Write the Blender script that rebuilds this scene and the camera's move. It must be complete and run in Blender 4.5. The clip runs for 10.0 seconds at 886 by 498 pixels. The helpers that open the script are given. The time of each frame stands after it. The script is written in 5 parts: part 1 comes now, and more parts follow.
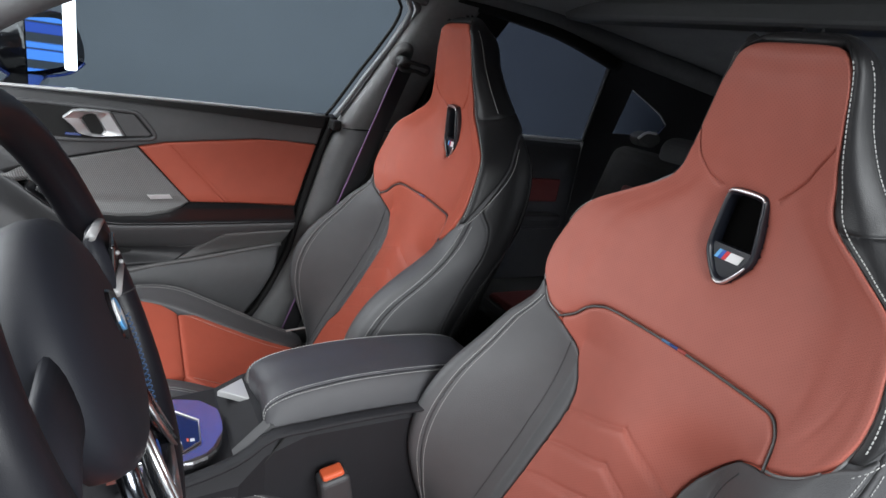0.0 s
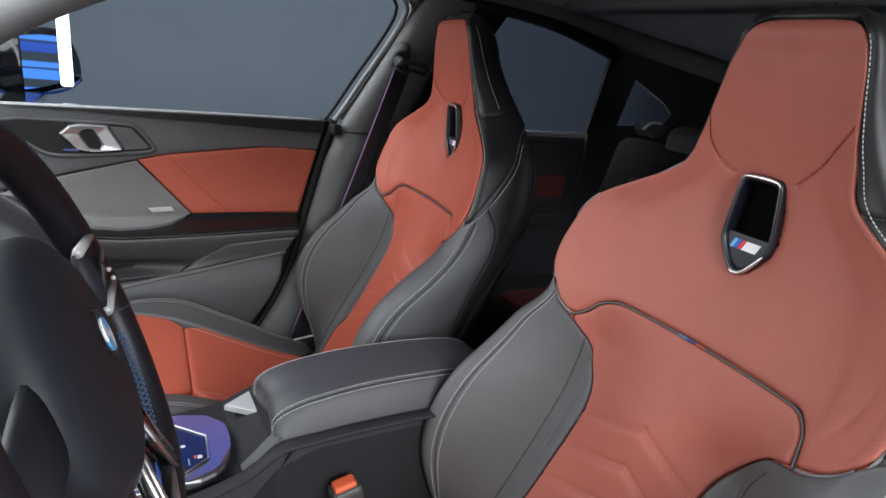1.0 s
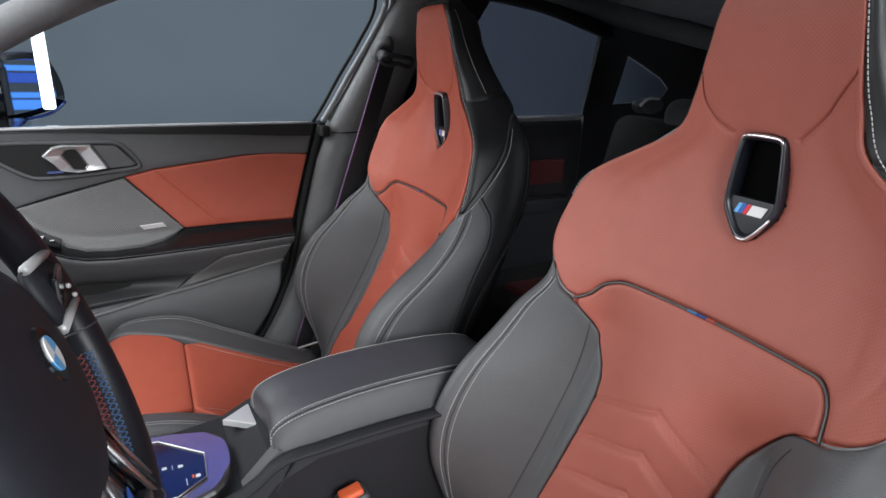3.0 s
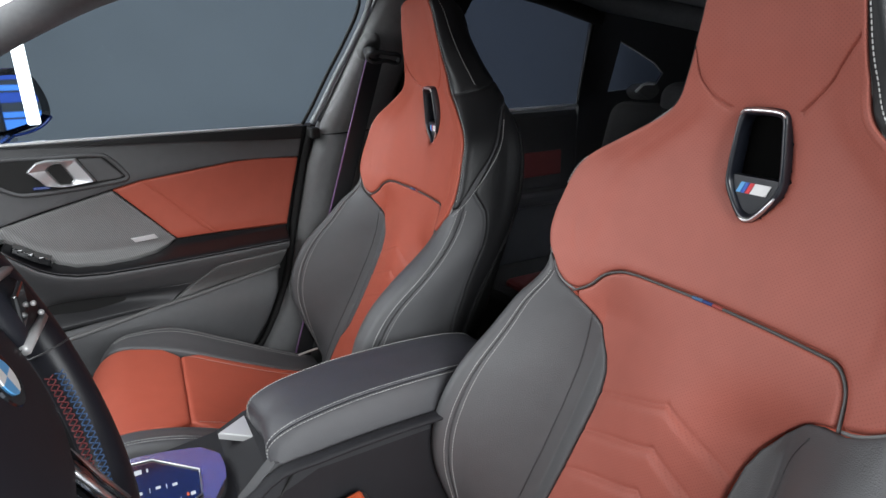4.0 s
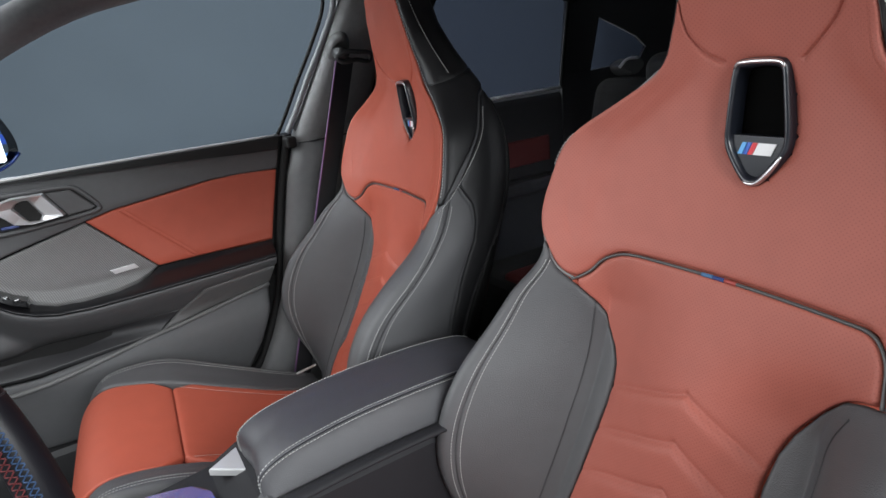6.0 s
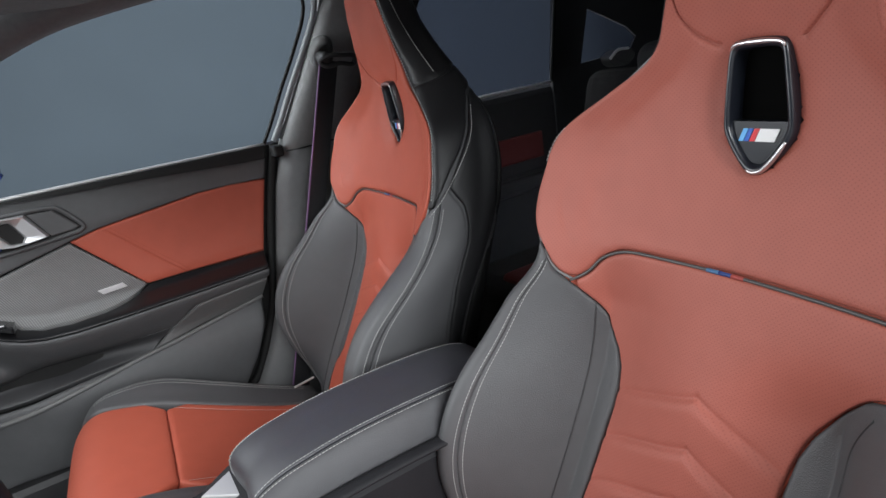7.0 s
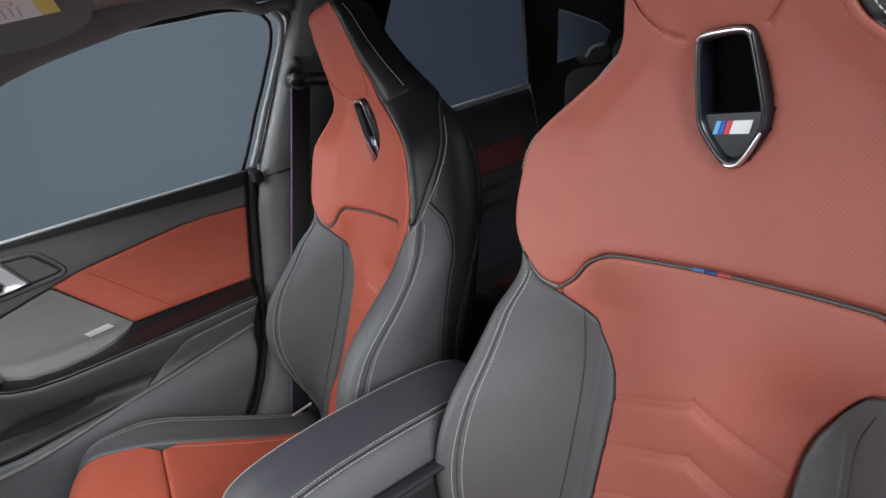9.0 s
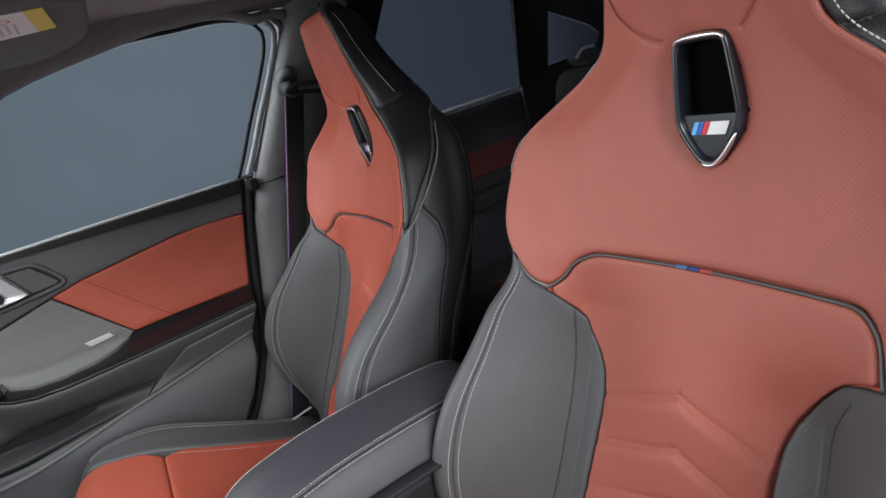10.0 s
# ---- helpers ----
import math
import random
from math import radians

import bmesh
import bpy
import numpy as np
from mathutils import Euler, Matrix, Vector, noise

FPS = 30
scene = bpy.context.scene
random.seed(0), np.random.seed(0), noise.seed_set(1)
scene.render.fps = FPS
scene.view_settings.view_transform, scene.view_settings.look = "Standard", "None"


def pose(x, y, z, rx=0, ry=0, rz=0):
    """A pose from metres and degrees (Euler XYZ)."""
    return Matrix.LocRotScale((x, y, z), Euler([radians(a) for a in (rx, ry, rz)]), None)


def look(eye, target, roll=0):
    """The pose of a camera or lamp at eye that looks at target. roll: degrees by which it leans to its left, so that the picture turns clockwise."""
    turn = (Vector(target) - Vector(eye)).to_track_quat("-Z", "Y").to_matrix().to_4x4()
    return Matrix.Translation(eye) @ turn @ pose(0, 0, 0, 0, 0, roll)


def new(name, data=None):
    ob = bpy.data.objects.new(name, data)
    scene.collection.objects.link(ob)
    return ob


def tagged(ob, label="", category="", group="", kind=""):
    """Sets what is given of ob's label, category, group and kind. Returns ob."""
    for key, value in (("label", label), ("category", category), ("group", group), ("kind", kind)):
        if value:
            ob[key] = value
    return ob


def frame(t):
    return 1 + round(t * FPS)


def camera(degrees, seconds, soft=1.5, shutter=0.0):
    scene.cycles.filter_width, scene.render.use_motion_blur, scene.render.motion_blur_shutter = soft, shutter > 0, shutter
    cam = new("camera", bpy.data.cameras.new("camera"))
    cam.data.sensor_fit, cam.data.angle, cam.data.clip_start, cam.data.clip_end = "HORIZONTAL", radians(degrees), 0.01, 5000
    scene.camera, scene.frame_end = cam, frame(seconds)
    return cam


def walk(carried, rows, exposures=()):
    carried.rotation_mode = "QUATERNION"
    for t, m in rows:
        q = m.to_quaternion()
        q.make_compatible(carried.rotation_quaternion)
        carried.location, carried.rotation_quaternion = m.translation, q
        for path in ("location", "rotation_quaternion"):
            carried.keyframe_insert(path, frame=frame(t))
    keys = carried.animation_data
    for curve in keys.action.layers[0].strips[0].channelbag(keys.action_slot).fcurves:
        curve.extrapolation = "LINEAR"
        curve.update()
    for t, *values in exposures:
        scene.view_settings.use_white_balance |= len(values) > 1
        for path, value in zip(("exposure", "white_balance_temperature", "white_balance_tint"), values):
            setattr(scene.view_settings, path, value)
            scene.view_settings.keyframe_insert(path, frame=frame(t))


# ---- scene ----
cam = camera(73.7, 10.0)
PATH = [
    (0, (0.043, -0.446, 1.159), (1.038, 1.179, 0.551), 9.3),
    (0.5, (0.049, -0.434, 1.155), (1.032, 1.197, 0.546), 8.0),
    (1, (0.059, -0.428, 1.153), (1.03, 1.211, 0.544), 6.6),
    (1.5, (0.068, -0.425, 1.15), (1.029, 1.219, 0.54), 5.4),
    (2, (0.078, -0.421, 1.144), (1.03, 1.228, 0.534), 4.2),
    (2.5, (0.088, -0.418, 1.139), (1.034, 1.234, 0.526), 3.0),
    (4, (0.127, -0.396, 1.121), (1.055, 1.264, 0.503), -1.2),
    (4.5, (0.139, -0.386, 1.117), (1.064, 1.276, 0.497), -2.8),
    (5, (0.149, -0.377, 1.112), (1.073, 1.285, 0.492), -4.0),
    (5.5, (0.16, -0.369, 1.105), (1.084, 1.294, 0.486), -5.5),
    (7, (0.2, -0.334, 1.094), (1.124, 1.329, 0.479), -9.7),
    (7.5, (0.211, -0.327, 1.091), (1.136, 1.336, 0.476), -11.0),
    (8, (0.222, -0.324, 1.091), (1.144, 1.339, 0.469), -12.3),
    (8.5, (0.229, -0.326, 1.093), (1.157, 1.34, 0.49), -13.2),
    (9, (0.232, -0.327, 1.095), (1.17, 1.336, 0.502), -14.3),
    (9.5, (0.233, -0.331, 1.097), (1.174, 1.331, 0.505), -15.1),
    (10, (0.231, -0.346, 1.098), (1.176, 1.317, 0.512), -15.5),
]
walk(cam, [(t, look(eye, target, roll)) for t, eye, target, roll in PATH])
from mathutils.geometry import delaunay_2d_cdt


# ---- world and lights ----
world = bpy.data.worlds.new("studio_world")
scene.world = world
world.use_nodes = True
world.node_tree.nodes["Background"].inputs[0].default_value = (0.55, 0.62, 0.72, 1)
world.node_tree.nodes["Background"].inputs[1].default_value = 0.10


def area_lamp(name, eye, target, sx, sy, watts, colour=(1, 1, 1)):
    data = bpy.data.lights.new(name, "AREA")
    data.shape, data.size, data.size_y, data.energy, data.color = "RECTANGLE", sx, sy, watts, colour
    ob = new(name, data)
    ob.matrix_world = look(eye, target)
    return ob


area_lamp("softbox_front", (-1.85, 1.4, 2.05), (0.4, 0.5, 0.75), 2.8, 3.0, 190, (0.95, 0.99, 1.02))
area_lamp("softbox_side", (0.5, -5.6, 3.4), (0.3, 0.6, 0.6), 5.0, 2.4, 740, (0.96, 1.0, 1.03))
# Unseen fill lamp, added to brighten the car's roof and rear
area_lamp("ceiling_fill", (0.8, -1.8, 4.85), (0.8, -1.8, 0.0), 6.0, 5.0, 330, (0.95, 0.98, 1.0))
scene.view_settings.exposure = 0.0


# ---- materials ----
def material(name, colour, rough=0.5, metal=0.0, spread=0.06, scale=40.0, bump=0.0, bump_scale=400.0, coat=0.0, sheen=0.0, spec=0.5):
    """A principled surface with soft variation of colour at two scales and a fine relief."""
    m = bpy.data.materials.new(name)
    m.use_nodes = True
    nt = m.node_tree
    b = nt.nodes["Principled BSDF"]
    b.inputs["Roughness"].default_value, b.inputs["Metallic"].default_value = rough, metal
    b.inputs["Coat Weight"].default_value, b.inputs["Sheen Weight"].default_value = coat, sheen
    b.inputs["Specular IOR Level"].default_value = spec
    co = nt.nodes.new("ShaderNodeTexCoord")
    n1 = nt.nodes.new("ShaderNodeTexNoise")
    n1.inputs["Scale"].default_value, n1.inputs["Detail"].default_value = scale, 6
    n2 = nt.nodes.new("ShaderNodeTexNoise")
    n2.inputs["Scale"].default_value, n2.inputs["Detail"].default_value = scale * 0.13, 3
    nt.links.new(co.outputs["Object"], n1.inputs["Vector"])
    nt.links.new(co.outputs["Object"], n2.inputs["Vector"])
    add = nt.nodes.new("ShaderNodeMath")
    add.operation = "ADD"
    nt.links.new(n1.outputs["Fac"], add.inputs[0])
    nt.links.new(n2.outputs["Fac"], add.inputs[1])
    ramp = nt.nodes.new("ShaderNodeMapRange")
    ramp.inputs["From Min"].default_value, ramp.inputs["From Max"].default_value = 0.6, 1.4
    ramp.inputs["To Min"].default_value, ramp.inputs["To Max"].default_value = 1 - spread, 1 + spread
    nt.links.new(add.outputs[0], ramp.inputs["Value"])
    mul = nt.nodes.new("ShaderNodeVectorMath")
    mul.operation = "SCALE"
    mul.inputs[0].default_value = colour
    nt.links.new(ramp.outputs[0], mul.inputs["Scale"])
    nt.links.new(mul.outputs[0], b.inputs["Base Color"])
    if bump:
        g = nt.nodes.new("ShaderNodeTexVoronoi")
        g.inputs["Scale"].default_value = bump_scale
        nt.links.new(co.outputs["Object"], g.inputs["Vector"])
        bp = nt.nodes.new("ShaderNodeBump")
        bp.inputs["Strength"].default_value, bp.inputs["Distance"].default_value = bump, 0.001
        nt.links.new(g.outputs["Distance"], bp.inputs["Height"])
        nt.links.new(bp.outputs[0], b.inputs["Normal"])
    return m


def glowing(name, colour, strength):
    m = bpy.data.materials.new(name)
    m.use_nodes = True
    b = m.node_tree.nodes["Principled BSDF"]
    b.inputs["Base Color"].default_value = (*colour, 1)
    b.inputs["Emission Color"].default_value = (*colour, 1)
    b.inputs["Emission Strength"].default_value = strength
    return m


def math_node(nt, op, a, b=None, c=None):
    n = nt.nodes.new("ShaderNodeMath")
    n.operation = op
    for i, v in enumerate((a, b, c)):
        if v is None:
            continue
        if isinstance(v, (int, float)):
            n.inputs[i].default_value = v
        else:
            nt.links.new(v, n.inputs[i])
    return n.outputs[0]


def perforate(m, pitch, hole, axes=("Y", "Z")):
    """Darkens and sinks small round holes in staggered rows."""
    nt = m.node_tree
    b = nt.nodes["Principled BSDF"]
    co = nt.nodes.new("ShaderNodeTexCoord")
    sep = nt.nodes.new("ShaderNodeSeparateXYZ")
    nt.links.new(co.outputs["Object"], sep.inputs[0])
    u = math_node(nt, "DIVIDE", sep.outputs[axes[0]], pitch)
    v = math_node(nt, "DIVIDE", sep.outputs[axes[1]], pitch * 0.9)
    a = math_node(nt, "ADD", u, v)
    c = math_node(nt, "SUBTRACT", u, v)
    fa = math_node(nt, "SUBTRACT", math_node(nt, "FRACT", math_node(nt, "MULTIPLY", a, 0.7)), 0.5)
    fc = math_node(nt, "SUBTRACT", math_node(nt, "FRACT", math_node(nt, "MULTIPLY", c, 0.7)), 0.5)
    d = math_node(nt, "SQRT", math_node(nt, "ADD", math_node(nt, "MULTIPLY", fa, fa), math_node(nt, "MULTIPLY", fc, fc)))
    mask = nt.nodes.new("ShaderNodeMapRange")
    mask.inputs["From Min"].default_value, mask.inputs["From Max"].default_value = hole * 0.7, hole * 1.3
    mask.inputs["To Min"].default_value, mask.inputs["To Max"].default_value = 0.81, 1.0
    nt.links.new(d, mask.inputs["Value"])
    old = b.inputs["Base Color"].links[0].from_socket
    sc = nt.nodes.new("ShaderNodeVectorMath")
    sc.operation = "SCALE"
    nt.links.new(old, sc.inputs[0])
    nt.links.new(mask.outputs[0], sc.inputs["Scale"])
    nt.links.new(sc.outputs[0], b.inputs["Base Color"])
    return m


def woven(m, pitch):
    """Fine slanted ribs, as in a pressed metal grille."""
    nt = m.node_tree
    b = nt.nodes["Principled BSDF"]
    co = nt.nodes.new("ShaderNodeTexCoord")
    sep = nt.nodes.new("ShaderNodeSeparateXYZ")
    nt.links.new(co.outputs["Object"], sep.inputs[0])
    line = math_node(nt, "DIVIDE", math_node(nt, "ADD", sep.outputs["X"], math_node(nt, "MULTIPLY", sep.outputs["Z"], 0.45)), pitch)
    wave = math_node(nt, "SINE", math_node(nt, "MULTIPLY", line, 6.2832))
    cross = math_node(nt, "SINE", math_node(nt, "MULTIPLY", math_node(nt, "DIVIDE", sep.outputs["Z"], pitch), 6.2832))
    both = math_node(nt, "ADD", wave, math_node(nt, "MULTIPLY", cross, 0.2))
    mr = nt.nodes.new("ShaderNodeMapRange")
    mr.inputs["From Min"].default_value, mr.inputs["From Max"].default_value = -1.2, 1.2
    mr.inputs["To Min"].default_value, mr.inputs["To Max"].default_value = 0.6, 1.25
    nt.links.new(both, mr.inputs["Value"])
    old = b.inputs["Base Color"].links[0].from_socket
    sc = nt.nodes.new("ShaderNodeVectorMath")
    sc.operation = "SCALE"
    nt.links.new(old, sc.inputs[0])
    nt.links.new(mr.outputs[0], sc.inputs["Scale"])
    nt.links.new(sc.outputs[0], b.inputs["Base Color"])
    bp = nt.nodes.new("ShaderNodeBump")
    bp.inputs["Strength"].default_value, bp.inputs["Distance"].default_value = 0.6, 0.001
    nt.links.new(both, bp.inputs["Height"])
    nt.links.new(bp.outputs[0], b.inputs["Normal"])
    return m


# One leather in two copies; the perforated one has sheen put into its colour
ORANGE = material("orange_leather", (0.372, 0.079, 0.047), 0.52, spread=0.07, scale=30, bump=0.25, bump_scale=900, spec=0.30)
ORANGE_PERF_SHEEN = perforate(material("sheened_perforated_orange_leather", (0.328, 0.095, 0.070), 0.52, spread=0.07, scale=30, bump=0.25, bump_scale=900, spec=0.30), 0.0036, 0.19)
GREY = material("grey_leather", (0.064, 0.064, 0.067), 0.5, spread=0.08, scale=35, bump=0.3, bump_scale=900)
DARK_GREY = material("dark_grey_leather", (0.062, 0.062, 0.065), 0.55, spread=0.08, scale=35, bump=0.3, bump_scale=900, spec=0.35)
FRAME_GREY = material("grey_frame_rubber", (0.26, 0.28, 0.29), 0.45, spread=0.06, scale=60)
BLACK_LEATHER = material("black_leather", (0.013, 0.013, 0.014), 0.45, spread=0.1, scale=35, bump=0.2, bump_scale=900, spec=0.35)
# Rear orange leather with the cabin's deep shade put into its colour
REAR_SHADED = material("shaded_orange_leather", (0.12, 0.020, 0.018), 0.6, spread=0.08, scale=30, bump=0.25, bump_scale=900)
DARK_TRIM = material("dark_grey_plastic", (0.066, 0.067, 0.070), 0.55, spread=0.08, scale=60, bump=0.35, bump_scale=1400)
CONSOLE_TRIM = material("soft_black_plastic", (0.013, 0.013, 0.015), 0.6, spread=0.1, scale=60, bump=0.3, bump_scale=1400, spec=0.2)
MID_TRIM = material("mid_grey_plastic", (0.10, 0.10, 0.10), 0.5, spread=0.06, scale=60, bump=0.3, bump_scale=1400)
PILLAR_TRIM = material("grey_cloth_trim", (0.24, 0.24, 0.242), 0.85, spread=0.1, scale=90, bump=0.4, bump_scale=1800)
PILLAR_PLASTIC = material("grained_grey_plastic", (0.135, 0.135, 0.136), 0.6, spread=0.08, scale=60, bump=0.35, bump_scale=1600)
RAIL_CLOTH = material("dark_rail_cloth", (0.14, 0.142, 0.146), 0.9, spread=0.12, scale=120, bump=0.4, bump_scale=1500)
HEADLINER = material("anthracite_headliner_cloth", (0.30, 0.303, 0.31), 0.9, spread=0.12, scale=120, bump=0.4, bump_scale=1500)
HUB_BLACK = material("blue_black_hub", (0.011, 0.012, 0.017), 0.55, spread=0.08, scale=60, bump=0.1, bump_scale=1500, spec=0.3)
WHEEL_LEATHER = material("smooth_black_leather", (0.008, 0.008, 0.011), 0.42, spread=0.08, scale=60, bump=0.06, bump_scale=1500, spec=0.3)
BLACK_TRIM = material("black_plastic", (0.032, 0.032, 0.034), 0.5, spread=0.1, scale=60, bump=0.2, bump_scale=1200)
RUBBER = material("black_rubber", (0.009, 0.009, 0.009), 0.65, spread=0.1, scale=80, spec=0.25)
GLOSS_BLACK = material("gloss_black_trim", (0.006, 0.006, 0.007), 0.12, spread=0.02, scale=20, coat=0.6)
TRAY_BLACK = material("satin_black_tray", (0.007, 0.007, 0.008), 0.30, spread=0.05, scale=30, coat=0.15)
DARK_CHROME = material("dark_chrome", (0.16, 0.17, 0.19), 0.16, metal=1.0, spread=0.05, scale=15)
SATIN = material("satin_grey_metal", (0.55, 0.55, 0.57), 0.26, metal=1.0, spread=0.05, scale=30)
LEVER = material("brushed_silver_lever", (0.60, 0.60, 0.61), 0.42, metal=0.9, spread=0.05, scale=60)
ARMREST = material("anthracite_leather", (0.036, 0.036, 0.042), 0.45, spread=0.08, scale=35, bump=0.3, bump_scale=900)
ARMREST_SIDE = material("charcoal_leather", (0.045, 0.045, 0.049), 0.5, spread=0.08, scale=35, bump=0.3, bump_scale=900, spec=0.4)
CHROME = material("satin_chrome", (0.72, 0.72, 0.73), 0.32, metal=1.0, spread=0.05, scale=25)
SILVER = material("silver_paint", (0.42, 0.42, 0.42), 0.4, metal=0.3, spread=0.05, scale=40)
GRILLE = woven(material("grey_metal_grille", (0.20, 0.20, 0.20), 0.5, metal=0.2, spread=0.06, scale=40), 0.0042)
CARPET = material("black_carpet", (0.012, 0.012, 0.012), 0.95, spread=0.3, scale=300, bump=0.6, bump_scale=900)
THREAD = material("pale_grey_thread", (0.38, 0.38, 0.37), 0.7, spread=0.05, scale=200)
EMBLEM_DARK = material("blue_black_gloss_frame", (0.010, 0.012, 0.018), 0.34, spread=0.03, scale=20, coat=0.25)
VOID = material("dark_opening_black", (0.002, 0.002, 0.002), 0.95, spread=0.02, spec=0.05)
LABEL_WHITE = material("pale_satin_white", (0.84, 0.84, 0.84), 0.45, spread=0.02)
TAG_SKY = material("light_blue_thread", (0.05, 0.13, 0.25), 0.6, spread=0.05, scale=200)
TAG_BLUE = material("dark_blue_thread", (0.015, 0.04, 0.16), 0.6, spread=0.05, scale=200)
TAG_RED = material("dark_red_thread", (0.30, 0.05, 0.04), 0.6, spread=0.05, scale=200)
DARK_THREAD = material("dark_thread", (0.05, 0.05, 0.05), 0.7, spread=0.05, scale=200)
EDGE_GREY = material("grey_edge_piping", (0.17, 0.168, 0.168), 0.5, spread=0.05, scale=100)
PIPING = material("dark_grey_piping", (0.06, 0.058, 0.057), 0.45, spread=0.05, scale=100)
BELT_WEB = material("dark_seat_belt_webbing", (0.02, 0.02, 0.022), 0.7, spread=0.1, scale=300)
BELT_EDGE = material("violet_belt_edge", (0.16, 0.08, 0.18), 0.6, spread=0.05, scale=100)
BUCKLE_RED = material("orange_red_button", (0.50, 0.085, 0.03), 0.4, spread=0.04, scale=60)
BADGE_WHITE = material("white_enamel", (0.8, 0.8, 0.8), 0.3, spread=0.02)
MARK_GREY = material("pale_grey_print", (0.45, 0.47, 0.5), 0.4, spread=0.02)
SCREEN_BLUE = material("dark_blue_gloss_print", (0.004, 0.006, 0.022), 0.15, spread=0.02, coat=0.5)
BADGE_BLUE = material("blue_enamel", (0.02, 0.10, 0.45), 0.3, spread=0.02)
BADGE_SKY = material("light_blue_enamel", (0.12, 0.40, 0.75), 0.3, spread=0.02)
BADGE_RED = material("red_enamel", (0.6, 0.03, 0.04), 0.3, spread=0.02)
FLOOR_MAT = material("dark_studio_floor", (0.42, 0.43, 0.44), 0.45, spread=0.12, scale=6)
WALL_MAT = material("blue_grey_studio_wall", (0.090, 0.106, 0.123), 0.9, spread=0.06, scale=2)
BLUE_PAINT = material("deep_blue_car_paint", (0.01, 0.03, 0.16), 0.2, metal=0.4, spread=0.03, scale=20, coat=1.0)
WHITE_GLOW = glowing("white_reflection_glow", (0.95, 0.98, 1.0), 2.2)
BLUE_GLOW = glowing("blue_light_panel_glow", (0.05, 0.20, 0.62), 0.55)
PINK_GLOW = glowing("pink_light_glow", (0.9, 0.20, 0.22), 0.10)
BLUE_TOP = glowing("blue_overhead_glow", (0.045, 0.14, 0.75), 0.42)
BLUE_DIM = glowing("dim_blue_light_glow", (0.01, 0.05, 0.30), 0.5)

GLASS = bpy.data.materials.new("clear_glass")
GLASS.use_nodes = True
_b = GLASS.node_tree.nodes["Principled BSDF"]
_b.inputs["Roughness"].default_value, _b.inputs["IOR"].default_value = 0.0, 1.02
_b.inputs["Transmission Weight"].default_value = 1.0
_b.inputs["Base Color"].default_value = (0.86, 0.93, 0.96, 1)
DARK_GLASS = bpy.data.materials.new("dark_privacy_glass")
DARK_GLASS.use_nodes = True
_b = DARK_GLASS.node_tree.nodes["Principled BSDF"]
_b.inputs["Roughness"].default_value, _b.inputs["IOR"].default_value = 0.0, 1.02
_b.inputs["Transmission Weight"].default_value = 1.0
_b.inputs["Base Color"].default_value = (0.26, 0.28, 0.34, 1)
MIRROR = bpy.data.materials.new("mirror_glass")
MIRROR.use_nodes = True
_b = MIRROR.node_tree.nodes["Principled BSDF"]
_b.inputs["Roughness"].default_value, _b.inputs["Metallic"].default_value = 0.02, 1.0
_b.inputs["Base Color"].default_value = (0.8, 0.85, 0.9, 1)


# ---- mesh tools ----
def hermite(xs, ys, x):
    """A smooth curve through the points (xs, ys), read at x; flat beyond its ends."""
    xs, ys, x = np.asarray(xs, float), np.asarray(ys, float), np.asarray(x, float)
    m = np.gradient(ys, xs)
    x = np.clip(x, xs[0], xs[-1])
    i = np.clip(np.searchsorted(xs, x) - 1, 0, len(xs) - 2)
    h = xs[i + 1] - xs[i]
    t = (x - xs[i]) / h
    return ((2 * t**3 - 3 * t**2 + 1) * ys[i] + (t**3 - 2 * t**2 + t) * h * m[i]
            + (3 * t**2 - 2 * t**3) * ys[i + 1] + (t**3 - t**2) * h * m[i + 1])


def spline(points, n):
    """n points along a smooth curve through the given points (any dimension), evenly spaced."""
    p = np.asarray(points, float)
    k = np.r_[0, np.cumsum(np.linalg.norm(np.diff(p, axis=0), axis=1))]
    t = np.linspace(0, k[-1], n)
    return np.stack([hermite(k, p[:, i], t) for i in range(p.shape[1])], axis=1)


def mesh_object(name, verts, faces, mat, parent=None, smooth=True, label=""):
    me = bpy.data.meshes.new(name)
    me.from_pydata([tuple(map(float, v)) for v in verts], [], [tuple(map(int, f)) for f in faces])
    me.validate()
    if mat:
        me.materials.append(mat)
    if smooth:
        me.polygons.foreach_set("use_smooth", [True] * len(me.polygons))
    me.update()
    ob = new(name, me)
    if parent:
        ob.parent = parent
    if label:
        ob["label"] = label
    return ob


def part(name, bm, mat, parent=None, label="", smooth=False):
    bmesh.ops.recalc_face_normals(bm, faces=bm.faces)
    me = bpy.data.meshes.new(name)
    bm.to_mesh(me)
    bm.free()
    me.materials.append(mat)
    if smooth:
        me.polygons.foreach_set("use_smooth", [True] * len(me.polygons))
    ob = new(name, me)
    if parent:
        ob.parent = parent
    if label:
        ob["label"] = label
    return ob


def root(name, at=(0, 0, 0), **tags):
    ob = new(name)
    ob.empty_display_size = 0.05
    ob.matrix_world = Matrix.Translation(at)
    return tagged(ob, **tags)


def chaikin(poly, rounds=2):
    p = np.asarray(poly, float)
    for _ in range(rounds):
        q = np.roll(p, -1, axis=0)
        p = np.stack([0.75 * p + 0.25 * q, 0.25 * p + 0.75 * q], axis=1).reshape(-1, 2)
    return p


